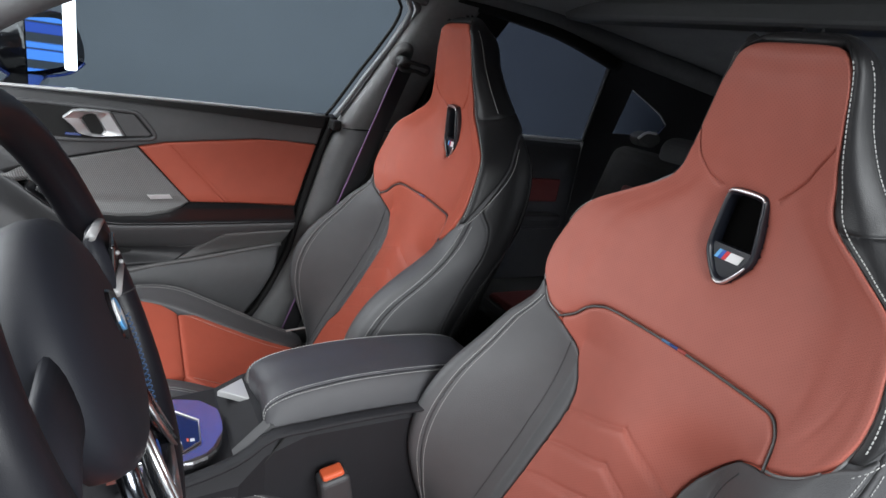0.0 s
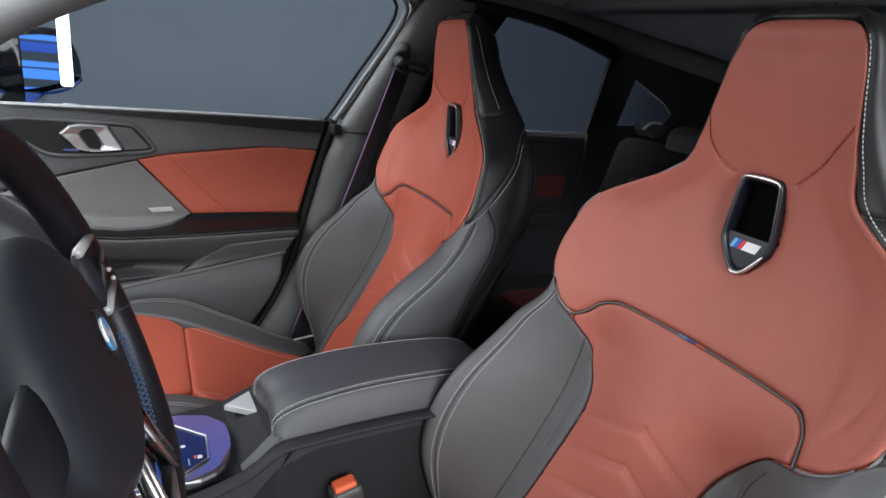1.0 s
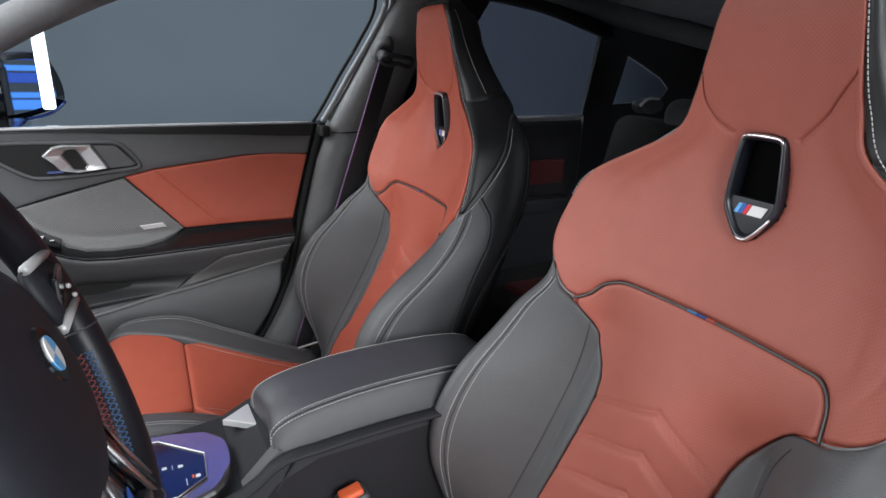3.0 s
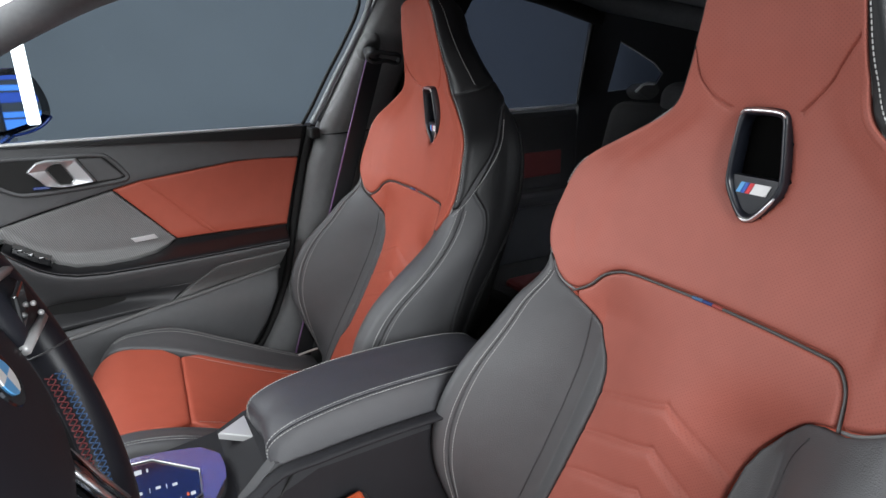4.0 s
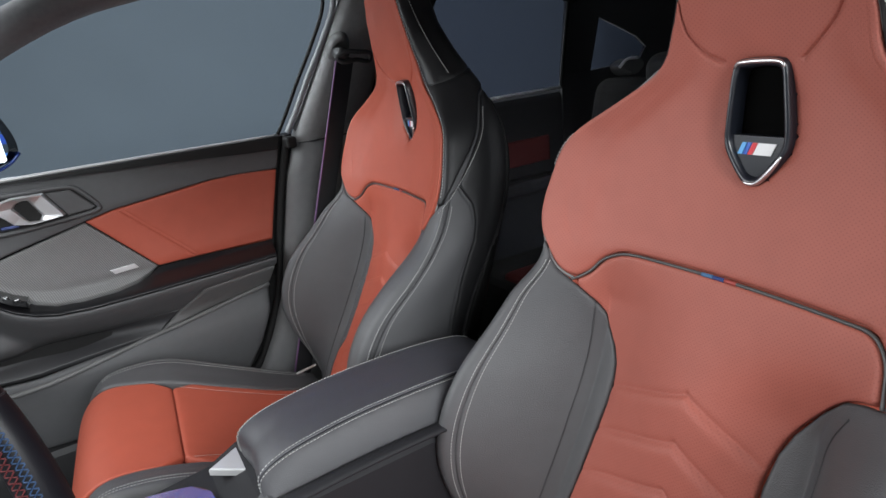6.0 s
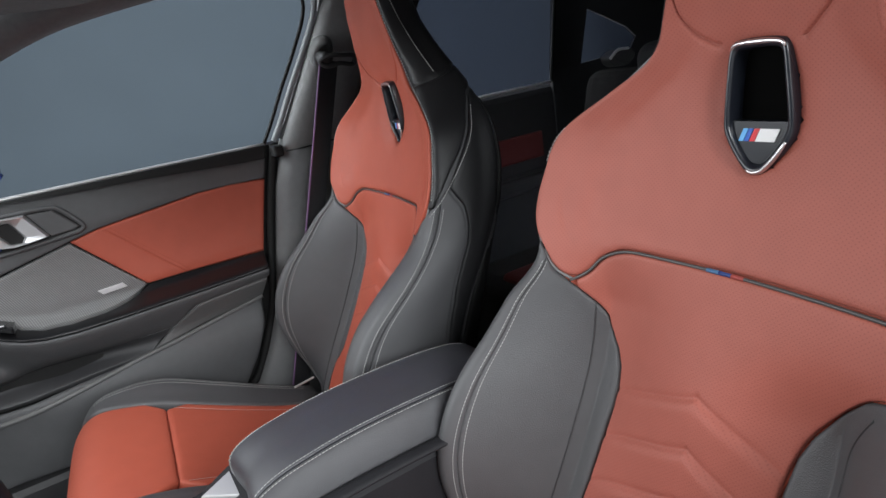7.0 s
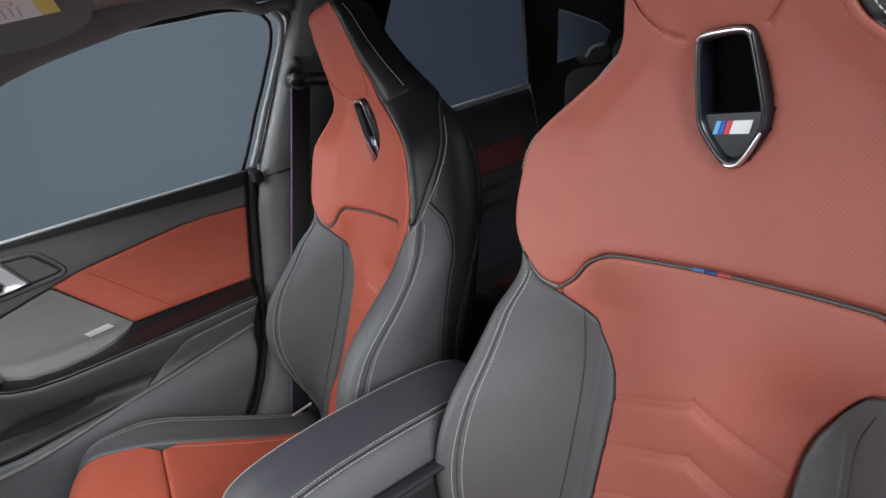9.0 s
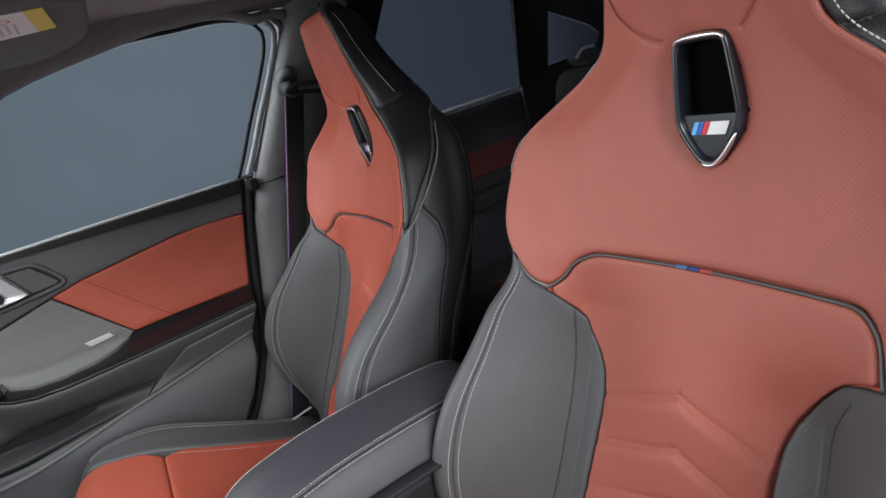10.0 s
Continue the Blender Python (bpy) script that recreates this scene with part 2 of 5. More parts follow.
def resample(poly, step):
    p = np.asarray(poly, float)
    p = np.vstack([p, p[:1]])
    k = np.r_[0, np.cumsum(np.linalg.norm(np.diff(p, axis=0), axis=1))]
    n = max(8, int(round(k[-1] / step)))
    t = np.linspace(0, k[-1], n, endpoint=False)
    return np.stack([np.interp(t, k, p[:, i]) for i in (0, 1)], axis=1)


def edge_distance(pts, poly):
    """The distance of points to a closed outline, and whether they lie inside it."""
    a, b = poly, np.roll(poly, -1, axis=0)
    best = np.full(len(pts), 1e9)
    inside = np.zeros(len(pts), bool)
    for (x0, y0), (x1, y1) in zip(a, b):
        dx, dy = x1 - x0, y1 - y0
        t = np.clip(((pts[:, 0] - x0) * dx + (pts[:, 1] - y0) * dy) / max(dx * dx + dy * dy, 1e-12), 0, 1)
        best = np.minimum(best, np.hypot(pts[:, 0] - x0 - t * dx, pts[:, 1] - y0 - t * dy))
        if y0 != y1:
            cut = (y0 > pts[:, 1]) != (y1 > pts[:, 1])
            inside ^= cut & (pts[:, 0] < (x1 - x0) * (pts[:, 1] - y0) / (y1 - y0) + x0)
    return best, inside


def line_distance(pts, line):
    best = np.full(len(pts), 1e9)
    for (x0, y0), (x1, y1) in zip(line[:-1], line[1:]):
        dx, dy = x1 - x0, y1 - y0
        t = np.clip(((pts[:, 0] - x0) * dx + (pts[:, 1] - y0) * dy) / max(dx * dx + dy * dy, 1e-12), 0, 1)
        best = np.minimum(best, np.hypot(pts[:, 0] - x0 - t * dx, pts[:, 1] - y0 - t * dy))
    return best


def patch(name, poly, shape, mat, parent=None, unit=(1, 1), step=0.01, puff=0.006, soft=0.008, skirt=0.012,
          grooves=(), flip=False, rounds=2, label="", relief=None, hole=None):
    """A padded cover: the outline poly (in the surface's own u, v) laid on shape(u, v) -> (n, 3), puffed up by puff
    with edges rounded over soft, sewn lines sunk along grooves ((line, depth, width), ...), and sides skirt deep."""
    unit = np.asarray(unit, float)
    out = np.asarray(poly, float) * unit
    out = resample(chaikin(out, rounds) if rounds else out, step * 0.6)
    area = 0.5 * np.sum(out[:, 0] * np.roll(out[:, 1], -1) - np.roll(out[:, 0], -1) * out[:, 1])
    if area < 0:
        out = out[::-1]
    tang = np.roll(out, -1, axis=0) - np.roll(out, 1, axis=0)
    tang /= np.linalg.norm(tang, axis=1)[:, None] + 1e-12
    inward = np.stack([-tang[:, 1], tang[:, 0]], axis=1)
    extra = []
    for d in (0.15, 0.4, 0.8):
        q = out + inward * soft * d
        dist, ins = edge_distance(q, out)
        extra.append(q[ins & (dist > soft * d * 0.9)])
    lo, hi = out.min(axis=0), out.max(axis=0)
    gx, gy = np.meshgrid(np.arange(lo[0], hi[0], step), np.arange(lo[1], hi[1], step))
    gx[1::2] += step / 2
    g = np.stack([gx.ravel(), gy.ravel()], axis=1)
    dist, ins = edge_distance(g, out)
    extra.append(g[ins & (dist > soft)])
    for line, depth, width in grooves:
        ln = np.asarray(line, float) * unit
        k = max(4, int(np.sum(np.linalg.norm(np.diff(ln, axis=0), axis=1)) / (step * 0.5)))
        core = spline(ln, k) if len(ln) > 2 else np.linspace(ln[0], ln[1], k)
        nn = np.gradient(core, axis=0)
        nn = np.stack([-nn[:, 1], nn[:, 0]], axis=1) / (np.linalg.norm(nn, axis=1)[:, None] + 1e-12)
        for o in (-1.6, -0.7, 0, 0.7, 1.6):
            q = core + nn * width * o
            dist, ins = edge_distance(q, out)
            extra.append(q[ins & (dist > soft * 0.3)])
    pts = np.vstack([out] + extra)
    n0 = len(out)
    res = delaunay_2d_cdt([Vector(p) for p in pts], [(i, (i + 1) % n0) for i in range(n0)], [], 1, 1e-5)
    v2 = np.array([tuple(p) for p in res[0]])
    faces = [tuple(f) for f in res[2]]
    dist, _ = edge_distance(v2, out)
    k = np.clip(dist / soft, 0, 1)
    h = puff * np.sqrt(np.maximum(0, 1 - (1 - k) ** 2))
    for line, depth, width in grooves:
        ln = np.asarray(line, float) * unit
        if len(ln) > 2:
            ln = spline(ln, 40)
        h = h - depth * np.exp(-((line_distance(v2, ln) / width) ** 2))
    uv = v2 / unit
    if relief is not None:
        h = h + relief(uv[:, 0], uv[:, 1])
    e = 1e-3
    p0 = shape(uv[:, 0], uv[:, 1])
    du = shape(uv[:, 0] + e / unit[0], uv[:, 1]) - shape(uv[:, 0] - e / unit[0], uv[:, 1])
    dv = shape(uv[:, 0], uv[:, 1] + e / unit[1]) - shape(uv[:, 0], uv[:, 1] - e / unit[1])
    nrm = np.cross(du, dv)
    nrm /= np.linalg.norm(nrm, axis=1)[:, None] + 1e-12
    if flip:
        nrm = -nrm
    top = p0 + nrm * h[:, None]
    verts = [tuple(p) for p in top]
    if flip:
        faces = [f[::-1] for f in faces]
    if hole is not None:
        # an opening, its outline given in y and z
        mid = np.array([top[list(f)].mean(axis=0) for f in faces])
        _, cut = edge_distance(mid[:, 1:], np.asarray(hole, float))
        faces = [f for f, c in zip(faces, cut) if not c]
    # the sides, along the border edges
    count = {}
    for f in faces:
        for a, b in zip(f, f[1:] + f[:1]):
            count[(a, b)] = 1
    border = [(a, b) for (a, b) in count if (b, a) not in count]
    low = {}
    for a, b in border:
        for i in (a, b):
            if i not in low:
                low[i] = len(verts)
                verts.append(tuple(top[i] - nrm[i] * skirt))
    faces += [(b, a, low[a], low[b]) for a, b in border]
    return mesh_object(name, verts, faces, mat, parent, True, label)


def stitches(name, line, shape, parent, mat=None, unit=(1, 1), pitch=0.0048, length=0.0034, wide=0.0009, lift=0.0072, flip=False):
    """Short raised threads along a line drawn on a surface."""
    unit = np.asarray(unit, float)
    dense = spline(np.asarray(line, float), 400)
    p3 = shape(dense[:, 0], dense[:, 1])
    e = 1e-3
    du = shape(dense[:, 0] + e / unit[0], dense[:, 1]) - shape(dense[:, 0] - e / unit[0], dense[:, 1])
    dv = shape(dense[:, 0], dense[:, 1] + e / unit[1]) - shape(dense[:, 0], dense[:, 1] - e / unit[1])
    nrm = np.cross(du, dv)
    nrm /= np.linalg.norm(nrm, axis=1)[:, None] + 1e-12
    if flip:
        nrm = -nrm
    k = np.r_[0, np.cumsum(np.linalg.norm(np.diff(p3, axis=0), axis=1))]
    verts, faces = [], []
    for s in np.arange(pitch, k[-1] - pitch, pitch):
        a = np.array([np.interp(s - length / 2, k, p3[:, i]) for i in range(3)])
        b = np.array([np.interp(s + length / 2, k, p3[:, i]) for i in range(3)])
        n = np.array([np.interp(s, k, nrm[:, i]) for i in range(3)])
        n /= np.linalg.norm(n)
        w = np.cross(b - a, n)
        w = w / np.linalg.norm(w) * wide / 2
        o = n * lift
        q = n * wide * 0.7
        i0 = len(verts)
        verts += [a + o - q, a + o + w, a + o - w, b + o - q, b + o + w, b + o - w, (a + b) / 2 + o + q]
        faces += [(i0 + 1, i0 + 4, i0 + 6), (i0 + 2, i0 + 6, i0 + 5), (i0 + 1, i0 + 6, i0 + 2), (i0 + 4, i0 + 5, i0 + 6),
                  (i0, i0 + 1, i0 + 2), (i0 + 3, i0 + 5, i0 + 4), (i0, i0 + 3, i0 + 4, i0 + 1), (i0, i0 + 2, i0 + 5, i0 + 3)]
    return mesh_object(name, verts, faces, mat or THREAD, parent, False)


def seam_line(name, line, shape, parent, mat, unit=(1, 1), lift=0.004, radius=0.001, flip=False):
    """A thin cord sunk into a surface along a line drawn on it."""
    unit = np.asarray(unit, float)
    d = spline(np.asarray(line, float), 70)
    e = 1e-3
    du = shape(d[:, 0] + e / unit[0], d[:, 1]) - shape(d[:, 0] - e / unit[0], d[:, 1])
    dv = shape(d[:, 0], d[:, 1] + e / unit[1]) - shape(d[:, 0], d[:, 1] - e / unit[1])
    nrm = np.cross(du, dv)
    nrm /= np.linalg.norm(nrm, axis=1)[:, None] + 1e-12
    return tube(name, shape(d[:, 0], d[:, 1]) + nrm * (-lift if flip else lift), radius, mat, parent, 6)


def tube(name, path, radius, mat, parent=None, sides=10, n=None, closed=False, label="", flat=None, lead=None):
    """A round (or flattened: flat = (wide, thick)) bar along a smooth path."""
    p = np.asarray(path, float)
    if n:
        p = spline(np.vstack([p, p[:1]]) if closed else p, n + closed)
        if closed:
            p = p[:-1]
    m = len(p)
    if closed:
        t = np.roll(p, -1, axis=0) - np.roll(p, 1, axis=0)
    else:
        t = np.gradient(p, axis=0)
    t /= np.linalg.norm(t, axis=1)[:, None]
    up = np.array(lead if lead is not None else ((0, 0, 1) if abs(t[0][2]) < 0.9 else (0, 1, 0)), float)
    verts = []
    for i in range(m):
        a = up - t[i] * (up @ t[i])
        a /= np.linalg.norm(a)
        if lead is None:
            up = a
        b = np.cross(t[i], a)
        r = radius[i] if hasattr(radius, "__len__") else radius
        wa, wb = flat if flat else (r, r)
        for s in range(sides):
            ang = 2 * math.pi * s / sides
            verts.append(p[i] + a * wa * math.cos(ang) + b * wb * math.sin(ang))
    faces = []
    for i in range(m if closed else m - 1):
        j = (i + 1) % m
        for s in range(sides):
            faces.append((i * sides + s, i * sides + (s + 1) % sides, j * sides + (s + 1) % sides, j * sides + s))
    if not closed:
        faces += [tuple(range(sides))[::-1], tuple(range((m - 1) * sides, m * sides))]
    return mesh_object(name, verts, faces, mat, parent, True, label)


def loft(name, rings, mat, parent=None, label="", smooth=True, caps=True):
    """A skin over rings of equally many points."""
    n = len(rings[0])
    verts = [p for r in rings for p in r]
    faces = [(i * n + s, i * n + (s + 1) % n, (i + 1) * n + (s + 1) % n, (i + 1) * n + s) for i in range(len(rings) - 1) for s in range(n)]
    if caps:
        faces += [tuple(range(n))[::-1], tuple(range((len(rings) - 1) * n, len(rings) * n))]
    ob = mesh_object(name, verts, faces, mat, parent, smooth, label)
    bm = bmesh.new()
    bm.from_mesh(ob.data)
    bmesh.ops.recalc_face_normals(bm, faces=bm.faces)
    bm.to_mesh(ob.data)
    bm.free()
    return ob


def rbox(name, lo, hi, mat, parent=None, bevel=0.004, segs=2, label="", turn=None):
    """A box between two corners with rounded edges; turn: a matrix about its middle."""
    bm = bmesh.new()
    bmesh.ops.create_cube(bm, size=1)
    lo, hi = Vector(lo), Vector(hi)
    size, mid = hi - lo, (hi + lo) / 2
    bmesh.ops.scale(bm, vec=size, verts=bm.verts)
    if bevel:
        bmesh.ops.bevel(bm, geom=list(bm.edges), offset=min(bevel, min(size) * 0.45), segments=segs, profile=0.5, affect="EDGES")
    bmesh.ops.transform(bm, matrix=Matrix.Translation(mid) @ (turn or Matrix.Identity(4)), verts=bm.verts)
    return part(name, bm, mat, parent, label)


def prism(name, poly, place, depth, mat, parent=None, bevel=0.002, label="", rounds=0):
    """A flat outline (u, v) made a solid: place(u, v, w) gives the point, w runs from 0 to depth."""
    poly = chaikin(poly, rounds) if rounds else np.asarray(poly, float)
    bm = bmesh.new()
    low = [bm.verts.new(place(u, v, 0)) for u, v in poly]
    top = [bm.verts.new(place(u, v, depth)) for u, v in poly]
    n = len(poly)
    bm.faces.new(low[::-1])
    ft = bm.faces.new(top)
    for i in range(n):
        bm.faces.new((low[i], low[(i + 1) % n], top[(i + 1) % n], top[i]))
    if bevel:
        bmesh.ops.bevel(bm, geom=list(ft.edges), offset=bevel, segments=2, profile=0.5, affect="EDGES")
    return part(name, bm, mat, parent, label)


# ---- the studio ----
def studio():
    g = mesh_object("ground", [(-9, -9, 0), (12, -9, 0), (12, 10, 0), (-9, 10, 0)], [(0, 1, 2, 3)], FLOOR_MAT, None, False)
    tagged(g, "dark smooth studio floor", "floor", kind="structure")
    for name, lo, hi in (("wall_north", (-9, 5.0, 0), (12, 5.2, 5)), ("wall_east", (9, -9, 0), (9.2, 5, 5)),
                         ("wall_south", (-9, -9.2, 0), (12, -9, 5)), ("wall_west", (-9.2, -9, 0), (-9, 5, 5))):
        tagged(rbox(name, lo, hi, WALL_MAT, None, 0), "plain blue-grey studio wall", "wall", kind="structure")
    c = rbox("ceiling", (-9, -9, 5), (12, 5.2, 5.2), HEADLINER, None, 0)
    tagged(c, "dark studio ceiling", "ceiling", kind="structure")


studio()
area_lamp("backdrop_wash", (0.8, 2.6, 4.4), (0.8, 5.0, 1.2), 5.0, 0.6, 8, (0.88, 0.97, 1.0))


# ---- front seats ----
# The seat's cover is one surface: p runs from the middle of the front (0) over the side (4: its edge) to the middle of the back (8); z is the height.
Z_PROF = [0.30, 0.36, 0.43, 0.53, 0.62, 0.725, 0.85, 0.95, 1.05, 1.14, 1.20, 1.230, 1.248]
X_PROF = [0.480, 0.505, 0.535, 0.58, 0.615, 0.652, 0.70, 0.733, 0.742, 0.722, 0.708, 0.706, 0.728]
Z_RIDGE = [0.30, 0.355, 0.42, 0.50, 0.55, 0.60, 0.65, 0.69, 0.74, 0.78, 0.84, 0.90]
X_RIDGE = [0.545, 0.53, 0.507, 0.475, 0.462, 0.463, 0.481, 0.508, 0.561, 0.601, 0.665, 0.70]
Z_WIDE = [0.80, 0.84, 0.87, 0.93, 0.985, 1.02, 1.05, 1.10, 1.15, 1.20, 1.222, 1.236, 1.244, 1.248]
W_LEFT = [0.225, 0.240, 0.255, 0.252, 0.224, 0.166, 0.117, 0.092, 0.079, 0.066, 0.058, 0.045, 0.026, 0.005]
W_RIGHT = [0.225, 0.238, 0.244, 0.238, 0.214, 0.164, 0.122, 0.101, 0.090, 0.080, 0.072, 0.057, 0.034, 0.005]


def seat_nodes(z, inner=1.0):
    z = np.asarray(z, float)
    x0 = hermite(Z_PROF, X_PROF, z)
    r = hermite(Z_RIDGE, X_RIDGE, z)
    v = hermite([0.3, 0.5, 0.61, 0.72, 0.80], [0.0, 0.004, 0.016, 0.024, 0.012], z)
    one = np.ones_like(z)
    low_y = [0 * one, 0.13 * inner * one, 0.166 * (0.2 + 0.8 * inner) * one, (0.226 if inner == 1 else 0.206) * one, 0.248 * one, 0.268 * one, 0.272 * one, 0.236 * one, 0 * one]
    sx = x0 + v - 0.012
    low_x = [x0, x0 + v, sx, r + (0.27 if inner == 1 else 0.10) * (sx - r), r, r + 0.025, 0.5 * (r + x0 + 0.1), x0 + 0.105, x0 + 0.12]
    w = hermite(Z_WIDE, W_LEFT if inner == 1 else W_RIGHT, z)
    a = hermite([0.8, 0.85, 0.98, 1.05, 1.15, 1.25], [1, 1, 0.9, 0.42, 0.22, 0.1], z)
    th = hermite([0.8, 0.95, 1.05, 1.15, 1.22, 1.248], [0.115, 0.10, 0.08, 0.066, 0.05, 0.006], z)
    ws = hermite([0.70, 0.80, 0.87, 0.93, 0.985, 1.02, 1.05, 1.10, 1.15, 1.20, 1.222, 1.236, 1.244, 1.248], [0.268, 0.262, 0.252, 0.240, 0.218, 0.190, 0.162, 0.118, 0.092, 0.076, 0.067, 0.052, 0.030, 0.005], z)
    side = 0.5 * w + 0.53 * ws + 0.006, 1.03 * ws + 0.008
    if inner == 1:
        # the side that faces away from the door falls back behind the cover's edge
        side = w + 0.002, np.minimum(side[1], w + 0.014)
    up_y = [0 * one, 0.56 * w, 0.80 * w, 0.93 * w, w, side[0], side[1], 0.95 * np.minimum(ws, side[1]), 0 * one]
    up_x = [x0, x0 - 0.010 * a, x0 - 0.026 * a, x0 - 0.037 * a, x0 - 0.042 * a, x0 - 0.034 * a, x0 + 0.3 * th, x0 + 0.85 * th, x0 + th]
    b = np.clip((z - (0.775 if inner == 1 else 0.725)) / (0.085 if inner == 1 else 0.115), 0, 1)
    b = b * b * (3 - 2 * b)
    c = np.clip((z - 0.70) / 0.24, 0, 1)
    c = c * c * (3 - 2 * c)
    bs = [b] * 5 + [0.5 * (b + c), c, c, c]
    ys = [l * (1 - k) + u * k for l, u, k in zip(low_y, up_y, bs)]
    xs = [l * (1 - k) + u * k for l, u, k in zip(low_x, up_x, bs)]
    return ys, xs


def back_shape(p, z):
    p, z = np.asarray(p, float), np.asarray(z, float)
    ys, xs = seat_nodes(z)
    yr, xr = seat_nodes(z, 0.80)
    lean = -0.018 * np.clip((z - 0.95) / 0.29, 0, 1) - 0.008 * np.clip((z - 1.06) / 0.15, 0, 1)
    ky = [-yr[7]] + [-y for y in yr[:0:-1]] + ys + [-ys[7], -ys[6], -ys[5]]
    kx = [xr[7]] + xr[:0:-1] + xs + [xs[7], xs[6], xs[5]]
    ky, kx = np.stack(ky), np.stack(kx)
    f = np.clip(p + 9, 1, 18.999)
    i = np.floor(f).astype(int)
    t = f - i
    n = np.arange(len(p))
    res = []
    for k in (ky, kx):
        a, b, c, d = k[i - 1, n], k[i, n], k[i + 1, n], k[np.minimum(i + 2, len(k) - 1), n]
        m0, m1 = (c - a) / 2, (d - b) / 2
        res.append((2 * t**3 - 3 * t**2 + 1) * b + (t**3 - 2 * t**2 + t) * m0 + (3 * t**2 - 2 * t**3) * c + (t**3 - t**2) * m1)
    return np.stack([res[1], res[0] + lean, z], axis=1)


X_CUSH = [-0.005, -0.012, 0.000, 0.022, 0.055, 0.10, 0.18, 0.28, 0.40, 0.52]
Z_CUSH = [0.34, 0.41, 0.465, 0.508, 0.528, 0.526, 0.503, 0.458, 0.405, 0.365]
C_CUSH = [-0.03, -0.03, -0.03, -0.02, 0.0, 0.012, 0.022, 0.018, 0.008, -0.008]


def cushion_shape(p, v):
    """p: 0 the middle, 4 the bolster's ridge, 6 its foot; v: 0 the front's foot to 9 the rear."""
    p, v = np.asarray(p, float), np.asarray(v, float)
    k = np.arange(10)
    x, z, c = hermite(k, X_CUSH, v), hermite(k, Z_CUSH, v), hermite(k, C_CUSH, v)
    q = np.abs(p)
    side = hermite(k, [0.03, 0.03, 0.03, 0.028, 0.02, 0.012, 0, 0, 0, 0], v)
    y = hermite([0, 1, 2, 3, 4, 5, 6], [0, 0.12, 0.178, 0.218, 0.245, 0.266, 0.272], q) - side * np.clip(q - 1, 0, 3) / 3
    rise = hermite([0, 1, 2, 3, 4, 5], [0, 0.03, 0.25, 0.85, 1.0, 0.45], np.clip(q, 0, 5)) * c
    drop = np.where(q > 4, -0.09 * np.clip(q - 4, 0, 2) ** 1.6, 0)
    return np.stack([x + 0.0 * q, np.sign(p) * y, z + rise + drop], axis=1)


def mirrored(poly):
    return [(-u, v) for u, v in poly]


def badge_bars(parent, place, w, h):
    """Three slanted stripes and a pale block, as plain shapes."""
    x = -w / 2
    for name, mat, wide in (("light_blue_stripe", BADGE_SKY, 0.13), ("blue_stripe", BADGE_BLUE, 0.12), ("red_stripe", BADGE_RED, 0.14), ("white_block", BADGE_WHITE, 0.50)):
        ww = wide * w
        poly = [(x, -h / 2), (x + ww, -h / 2), (x + ww + h * 0.45, h / 2), (x + h * 0.45, h / 2)]
        prism(name, poly, place, 0.0012, mat, parent, 0)
        x += ww + 0.02 * w


